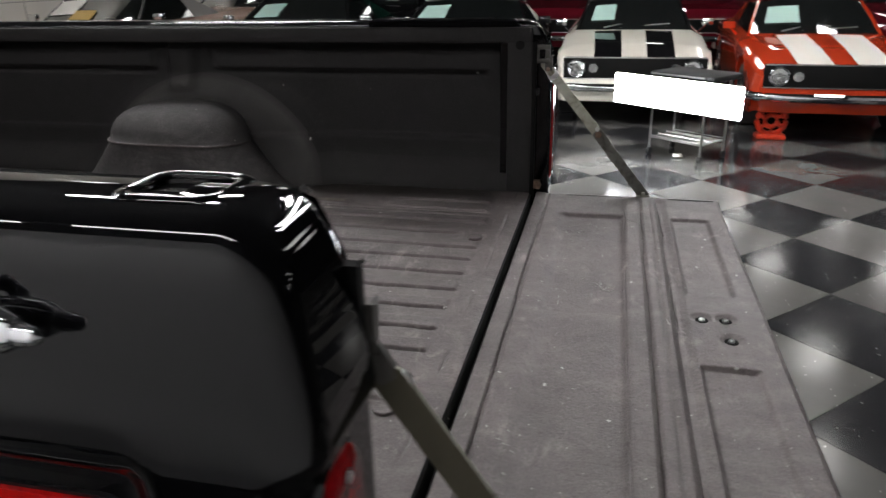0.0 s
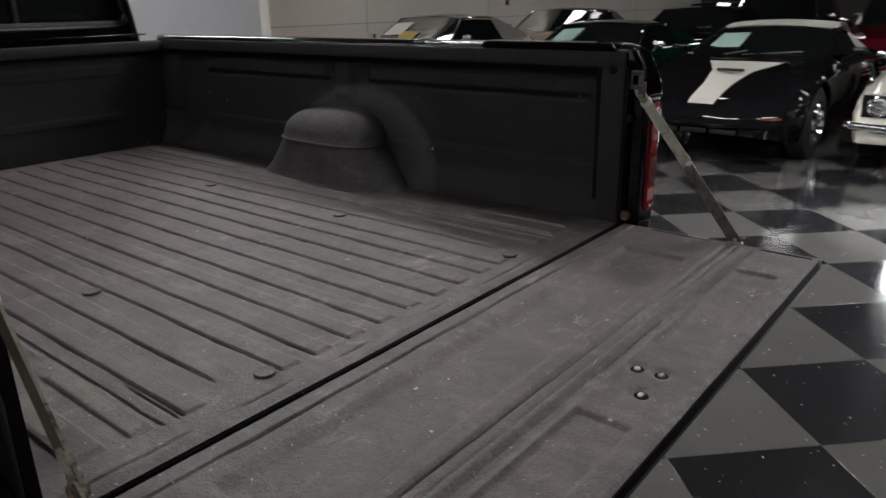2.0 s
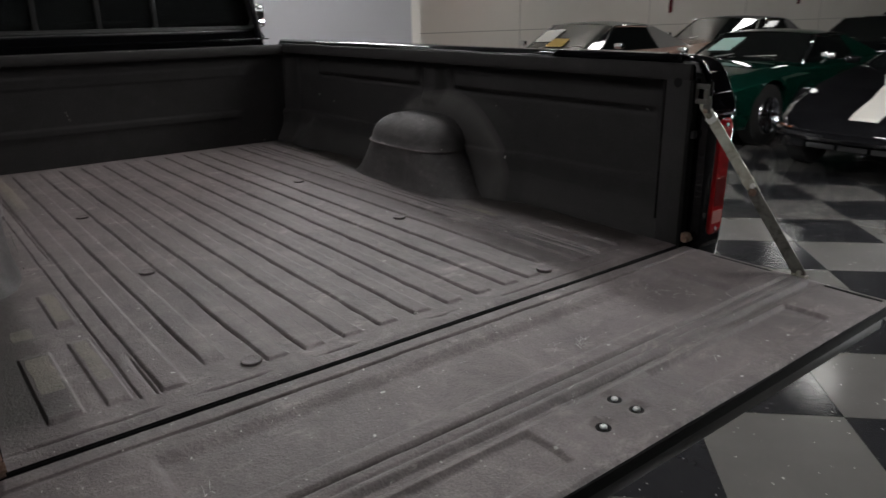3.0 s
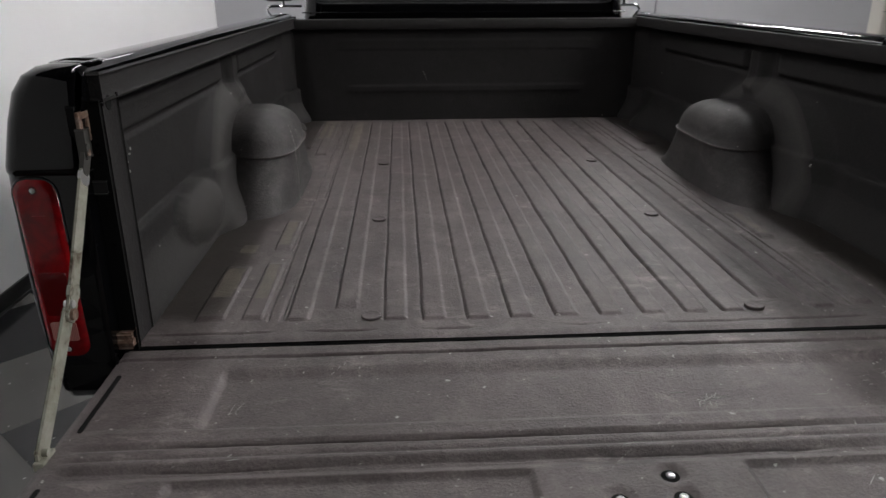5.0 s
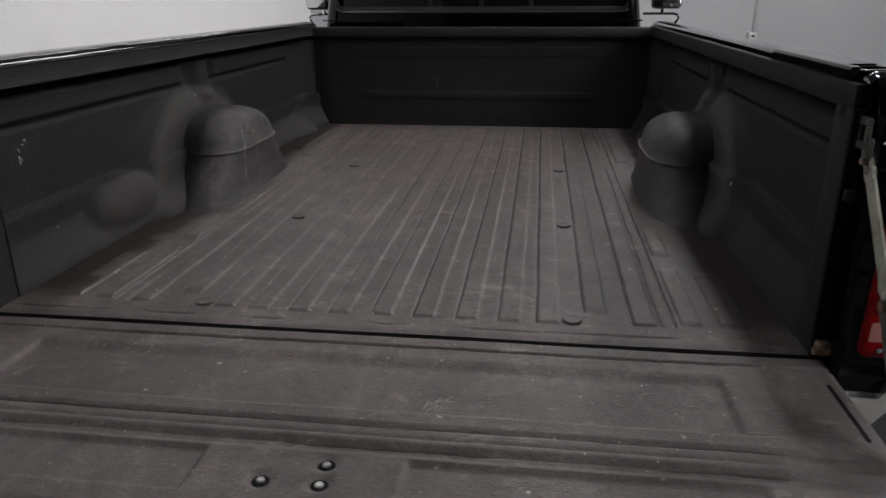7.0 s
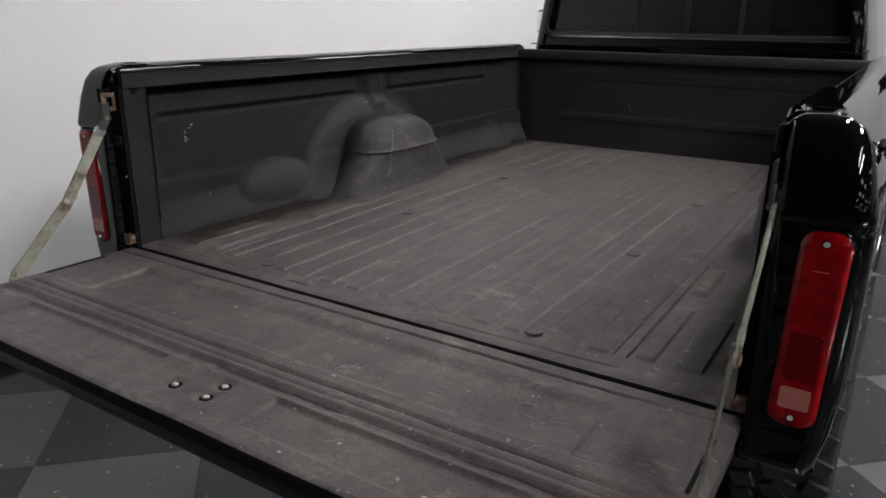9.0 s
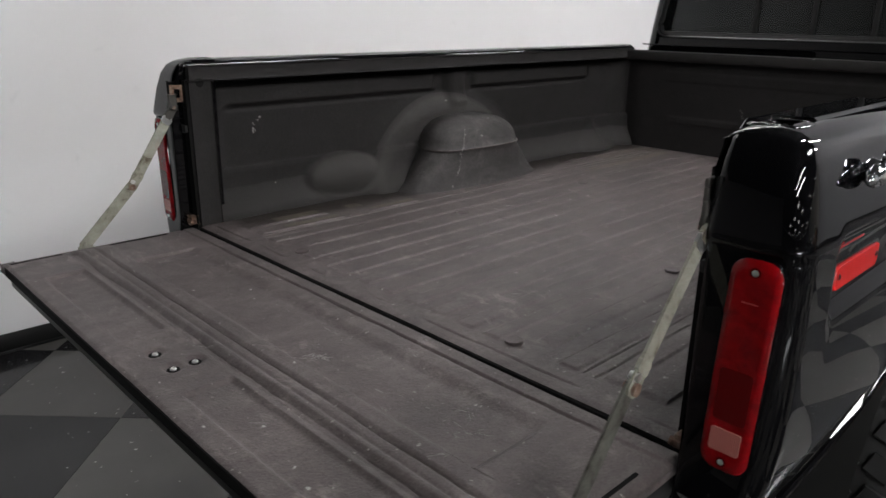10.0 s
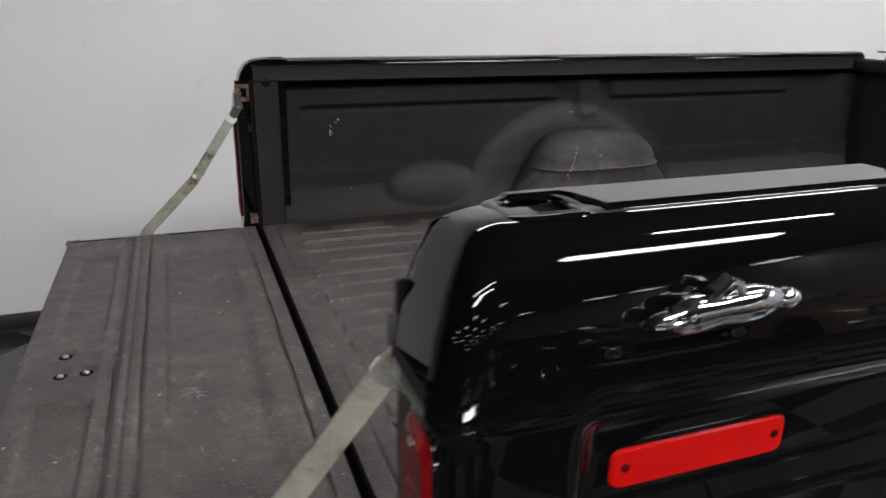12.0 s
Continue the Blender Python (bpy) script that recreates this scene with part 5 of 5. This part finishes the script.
    if not low_nose:
        part("grille", box(-0.008, 0.03, -lamp_y - 0.14, lamp_y + 0.14, 0.505, 0.735, 0.02), GAP, c, "black recessed grille")
        part("grille_trim", join(box(-0.012, 0.0, -lamp_y - 0.13, lamp_y + 0.13, 0.722, 0.732, 0.003), box(-0.012, 0.0, -lamp_y - 0.13, lamp_y + 0.13, 0.512, 0.520, 0.003)), STEEL, c)
        part("front_bumper", tube([(0.12, -hw * 0.99, 0.435), (0.0, -hw * 0.93, 0.432), (-0.055, -hw * 0.7, 0.43), (-0.075, 0, 0.43), (-0.055, hw * 0.7, 0.43), (0.0, hw * 0.93, 0.432), (0.12, hw * 0.99, 0.435)], 0.042, 10), CHROME, c, "curved chrome bumper")
        part("valance", box(-0.01, 0.10, -hw * 0.88, hw * 0.88, 0.27, 0.41, 0.03), paint, c)
        part("rear_bumper", tube([(L - 0.10, -hw * 0.95, 0.46), (L + 0.04, -hw * 0.8, 0.46), (L + 0.06, 0, 0.46), (L + 0.04, hw * 0.8, 0.46), (L - 0.10, hw * 0.95, 0.46)], 0.045, 10), CHROME, c)
    else:
        lip = [(0.30, 0.90), (0.14, 0.78), (0.05, 0.62), (0.0, 0.42), (-0.02, 0.20)]
        rim = [(x, -hw * f, 0.40) for x, f in lip] + [(-0.02, 0.0, 0.40)] + [(x, hw * f, 0.40) for x, f in reversed(lip)]
        part("front_bumper", tube(rim, 0.045, 10), paint, c)
        part("air_slot", join(*[box(-0.004, 0.05, y - 0.12, y + 0.12, 0.300, 0.345, 0.008) for y in (-0.27, 0.0, 0.27)]), VINYL_BLACK, c)
    for mat, y0a, y1a, y0b, y1b, x0, x1 in stripes:
        def stripe_pt(u, v):
            x = x0 + (x1 - x0) * u
            a, b = y0a + (y0b - y0a) * u, y1a + (y1b - y1a) * u
            y = a + (b - a) * v
            return (x, y, top(x, y) + 0.005)
        part("hood_stripe", sheet([k / 20 for k in range(21)], [k / 8 for k in range(9)], stripe_pt), mat, c)
    if card:
        mat, v0, v1 = card
        part("price_card", sheet([0.30, 0.45, 0.60, 0.78], [v0 + (v1 - v0) * k / 4 for k in range(5)], lambda u, v: tuple(Vector(windshield(u, v)) + Vector((-0.012, 0, 0.008)))), mat, c, "blank pale card behind the windshield")
    if tan:
        part("tan_card", sheet([0.12, 0.3, 0.42], [-0.15, 0.1, 0.32], lambda u, v: tuple(Vector(windshield(u, v)) + Vector((-0.012, 0, 0.008)))), CARD_TAN, c)
    part("interior", box(cowl + 0.35, deck - 0.1, -hw * 0.75, hw * 0.75, 0.4, 0.86, 0.05), SEAT, c)
    # local x runs backwards from the nose, so turn about z and stand at the nose
    c.matrix_basis = pose(at[0], at[1], 0, 0, 0, heading) @ Matrix.Scale(scale, 4)
    return c


car((6.17, -0.434), 0, "white classic coupe with two black hood stripes", WHITE_PAINT, VINYL_BLACK, size=(4.70, 1.68, 1.26), hood_z=(0.72, 0.89), nose=0.70, lamp_y=0.585, lamp_r=0.085, scale=0.957, card=(CARD, 0.36, 0.80), stripes=[(CAR_BLACK, 0.13, 0.41, 0.14, 0.45, 0.06, 1.50), (CAR_BLACK, -0.41, -0.13, -0.45, -0.14, 0.06, 1.50)])
car((5.735, -2.25), -2.2, "orange classic coupe with white hood stripes", ORANGE_PAINT, ORANGE_PAINT, size=(4.70, 1.68, 1.26), hood_z=(0.72, 0.89), nose=0.70, lamp_y=0.585, lamp_r=0.085, scale=0.95, chrome=False, card=(CARD, 0.24, 0.80), stripes=[(VINYL_WHITE, 0.10, 0.41, 0.12, 0.44, 0.06, 1.50), (VINYL_WHITE, -0.41, -0.10, -0.44, -0.12, 0.06, 1.50)])
black_car = car((5.72, 1.57), 0, "low black sports car with a white hood spear and top", CAR_BLACK, VINYL_WHITE, size=(4.55, 1.78, 1.22), cowl=1.70, roof=(2.35, 3.20), deck=3.85, hood_z=(0.64, 0.865), deck_z=0.88, low_nose=True, crown=0.13, scale=1.03, card=(CARD, 0.35, 0.85), stripes=[(VINYL_WHITE, -0.12, 0.12, -0.13, 0.15, 0.12, 0.60), (VINYL_WHITE, -0.13, 0.15, -0.19, 0.23, 0.60, 1.05), (VINYL_WHITE, -0.19, 0.23, -0.36, 0.40, 1.05, 1.46)], chrome=False)
part("hood_scoop", box(0.90, 0.96, -0.12, 0.14, 0.775, 0.800, 0.006), VINYL_BLACK, black_car, "dark hood scoop slot")
car((6.27, 4.03), 0, "dark green classic coupe with polished wheels", GREEN_PAINT, GREEN_PAINT, size=(4.75, 1.86, 1.21), cowl=1.65, roof=(2.30, 3.10), deck=4.0, hood_z=(0.71, 0.87), deck_z=0.89, nose=0.68, scale=1.025, card=(CARD, 0.30, 0.82), lamp_y=0.70)
car((6.00, 6.97), 0, "faded rose coupe with flame graphics and a grey roof", PINK_PAINT, VINYL_GREY, size=(4.80, 1.88, 1.30), cowl=1.65, roof=(2.25, 3.20), deck=4.05, hood_z=(0.75, 0.91), deck_z=0.93, scale=1.03, card=(CARD_WHITE, 0.30, 0.95), tan=True, stripes=[(FLAME_PAINT, -0.62, -0.36, -0.80, -0.20, 0.3, 1.5), (YELLOW_PAINT, -0.30, -0.02, -0.16, 0.10, 0.3, 1.4), (FLAME_PAINT, 0.10, 0.50, 0.20, 0.70, 0.3, 1.5)])
car((9.2, 6.35), 0, "rose sedan with a black top in the back row", PINK_PAINT, VINYL_BLACK, size=(4.9, 1.9, 1.38), cowl=1.65, deck_z=0.98, hood_z=(0.84, 1.0))
car((9.8, 3.95), 0, "black coupe in the back row of the showroom", CAR_BLACK, CAR_BLACK, size=(4.9, 1.9, 1.38), cowl=1.65, deck_z=0.98, hood_z=(0.84, 1.0))
car((12.3, 3.2), 0, "tall maroon vintage sedan in the back row", MAROON_PAINT, MAROON_PAINT, size=(4.7, 1.85, 1.66), cowl=1.5, roof=(1.9, 3.4), deck=4.0, hood_z=(0.95, 1.10), deck_z=1.05)
car((11.4, 0.9), 0, "maroon vintage roadster with tan tyres", MAROON_PAINT, VINYL_BLACK, size=(4.5, 1.80, 1.50), cowl=1.5, roof=(1.9, 3.1), deck=3.7, hood_z=(0.90, 1.05), deck_z=1.0)
car((11.3, -1.6), 0, "dark maroon sedan in the back row", MAROON_PAINT, MAROON_PAINT, size=(4.8, 1.85, 1.45), hood_z=(0.88, 1.02), deck_z=1.0)
car((8.6, -4.2), 12, "maroon coupe beside the orange car", MAROON_PAINT, MAROON_PAINT, size=(4.8, 1.85, 1.45), hood_z=(0.88, 1.02), deck_z=1.0)
car((15.5, 5.6), 0, "black sedan near the far wall", CAR_BLACK, VINYL_BLACK, size=(4.9, 1.9, 1.42))
car((16.0, 1.5), 0, "maroon sedan near the far wall", MAROON_PAINT, MAROON_PAINT, size=(4.9, 1.9, 1.48), hood_z=(0.88, 1.02), deck_z=1.0)
car((16.0, -2.5), 0, "black coupe near the far wall", CAR_BLACK, CAR_BLACK, size=(4.9, 1.9, 1.42))

# ---- work light on its trolley ----
light = tagged(empty("work_light", (4.81, -0.74, 0.0)), "bright multi-tube work light on a wire trolley", "work light")
LIGHT_TURN = pose(0, 0, 0, 0, 0, -129.0)      # local x runs along the lamp, local y points away from its lit face


def on_light(geo):
    return moved(geo, LIGHT_TURN)


tubes = []
for k in range(5):
    z = 0.461 + 0.050 * k
    tubes.append(on_light(moved(rod((-0.586, 0, 0), (0.586, 0, 0), 0.0255, 14), pose(0, -0.02, z))))
for tb in tubes:
    part("lamp_tube", tb, LAMP_PANEL, light, "lit white tube")
part("reflector", on_light(box(-0.57, 0.57, 0.008, 0.05, 0.43, 0.685, 0.01)), BLACK_SATIN, light)
part("top_cover", on_light(box(-0.33, 0.28, 0.08, 0.50, 0.665, 0.715, 0.02)), VINYL_BLACK, light, "black cloth-covered top")
for x in (-0.30, 0.20):
    for y in (0.12, 0.46):
        part("leg", on_light(rod((x, y, 0.06), (x, y, 0.68), 0.010, 8)), STEEL, light)
        part("caster", on_light(moved(lathe([(-0.012, 0.0001), (-0.012, 0.03), (0.012, 0.03), (0.012, 0.0001)], 14), pose(x, y, 0.03))), RUBBER, light)
part("shelf", on_light(box(-0.30, 0.20, 0.12, 0.46, 0.145, 0.155, 0.003)), STEEL, light)
for y in (0.12, 0.23, 0.35, 0.46):
    part("shelf_wire", on_light(rod((-0.30, y, 0.168), (0.20, y, 0.168), 0.005, 6)), STEEL, light)
part("top_rail", on_light(rod((-0.30, 0.07, 0.70), (0.20, 0.07, 0.70), 0.008, 8)), STEEL, light)
part("lamp_arm", on_light(rod((0.0, 0.05, 0.56), (0.0, 0.30, 0.56), 0.012, 8)), STEEL, light)

# red openwork stand
stand = tagged(empty("red_stand", (5.88, -1.71, 0.0)), "orange-red openwork plastic wheel stand on the floor", "stand")
rings = [tube([(0, 0.125 * math.cos(a), 0.165 + 0.125 * math.sin(a)) for a in [2 * math.pi * k / 28 for k in range(28)]], 0.026, 8, True), tube([(0, 0.055 * math.cos(a), 0.165 + 0.055 * math.sin(a)) for a in [2 * math.pi * k / 18 for k in range(18)]], 0.022, 8, True)]
part("hoop", join(*rings), RED_PLASTIC, stand)
for k in range(6):
    a = 2 * math.pi * k / 6 + 0.3
    part("spoke", tube([(0, 0.06 * math.cos(a), 0.165 + 0.06 * math.sin(a)), (-0.02, 0.09 * math.cos(a + 0.2), 0.165 + 0.09 * math.sin(a + 0.2)), (0, 0.12 * math.cos(a + 0.1), 0.165 + 0.12 * math.sin(a + 0.1))], 0.020, 8), RED_PLASTIC, stand)
part("foot", box(-0.09, 0.09, -0.13, 0.13, 0.0, 0.045, 0.015), RED_PLASTIC, stand)
part("handle", tube([(0, -0.04, 0.295), (0, -0.02, 0.325), (0, 0.02, 0.325), (0, 0.04, 0.295)], 0.014, 8), RED_PLASTIC, stand)

rag = sheet(span(-0.05, 0.05, 0.012), span(-0.04, 0.04, 0.012), lambda x, y: (x + 0.008 * noise.noise((x * 40, y * 40, 0)), y, 0.012 + 0.016 * abs(noise.noise((x * 30, y * 30, 2.0))) + 0.010 * (1 - (abs(x) / 0.05) ** 2)))
tagged(make("paper_scrap", rag, CARD_WHITE), "small crumpled white paper on the tiles", "paper").location = (5.00, -0.815, 0)

# outlet with conduit on the grey wall
outlet = tagged(empty("wall_outlet", (2.575, FRONT_Y, 1.07)), "metal outlet box with a conduit on the grey wall", "outlet")
part("outlet_box", box(-0.055, 0.055, -0.05, 0.0, -0.065, 0.065, 0.006), material("grey_metal_box", (0.30, 0.30, 0.31), 0.4, 0.5), outlet)
part("cover_plate", box(-0.045, 0.045, -0.056, -0.05, -0.055, 0.055, 0.003), STEEL, outlet)
part("socket", join(box(-0.016, 0.016, -0.060, -0.056, 0.010, 0.038, 0.003), box(-0.016, 0.016, -0.060, -0.056, -0.038, -0.010, 0.003)), BLACK_SATIN, outlet)
part("conduit", rod((0, -0.02, 0.06), (0, -0.02, 3.2), 0.011, 10), bpy.data.materials["grey_metal_box"], outlet)
for x, z in ((12.5, 1.74), (17.8, 1.88)):
    sign = tagged(empty("wall_sign", (x, 8.3, z)), "small red sign hanging on the cream wall", "sign", "red signs on the wall")
    part("sign_plate", box(-0.05, 0.05, -0.02, 0.0, -0.30, 0.02, 0.004), MAROON_PAINT, sign)

# ---- floor tiles ----
TILE, TILE_TURN, TILE_AT = 0.574, radians(45.1), Vector((0.227, -0.138))
h = TILE / 2 - 0.0008


def tile_geo(cx, cy, size):
    b = 0.0010
    lo = [(cx - size, cy - size, -0.005), (cx + size, cy - size, -0.005), (cx + size, cy + size, -0.005), (cx - size, cy + size, -0.005)]
    up = [(cx - size, cy - size, -0.0007), (cx + size, cy - size, -0.0007), (cx + size, cy + size, -0.0007), (cx - size, cy + size, -0.0007)]
    to = [(cx - size + b, cy - size + b, 0.0), (cx + size - b, cy - size + b, 0.0), (cx + size - b, cy + size - b, 0.0), (cx - size + b, cy + size - b, 0.0)]
    return loft([lo, up, to], True, True)


floor = tagged(empty("floor"), "polished checkered vinyl floor in black and grey", "floor", kind="structure")
floor.rotation_euler = (0, 0, TILE_TURN)
floor.location = (TILE_AT.x, TILE_AT.y, 0)
single = {}
rest = {True: [], False: []}
ca, sa = math.cos(TILE_TURN), math.sin(TILE_TURN)
for i in range(-26, 34):
    for j in range(-34, 26):
        lx, ly = (i + 0.5) * TILE, (j + 0.5) * TILE
        wx, wy = TILE_AT.x + ca * lx - sa * ly, TILE_AT.y + sa * lx + ca * ly
        if not (-2.75 < wx < 23.8 and -13.8 < wy < 8.2):
            continue
        if wx < 5.0 and wy > FRONT_Y + 0.3:
            continue
        light_tile = (i + j) % 2 == 1
        mat = TILE_LIGHT if light_tile else TILE_DARK
        if -2.6 < wx < 6.4 and -2.9 < wy < 2.6:
            if light_tile not in single:
                ob = part("tile", tile_geo(0, 0, h), mat, floor, angle=6)
                single[light_tile] = ob.data
            else:
                ob = new("tile", single[light_tile])
                ob.parent = floor
            ob.location = (lx, ly, 0)
        else:
            rest[light_tile].append(tile_geo(lx, ly, h))
for light_tile, geos in rest.items():
    far = part("far_tiles", join(*geos), TILE_LIGHT if light_tile else TILE_DARK, floor, angle=6)
    far["kind"] = "stuff"
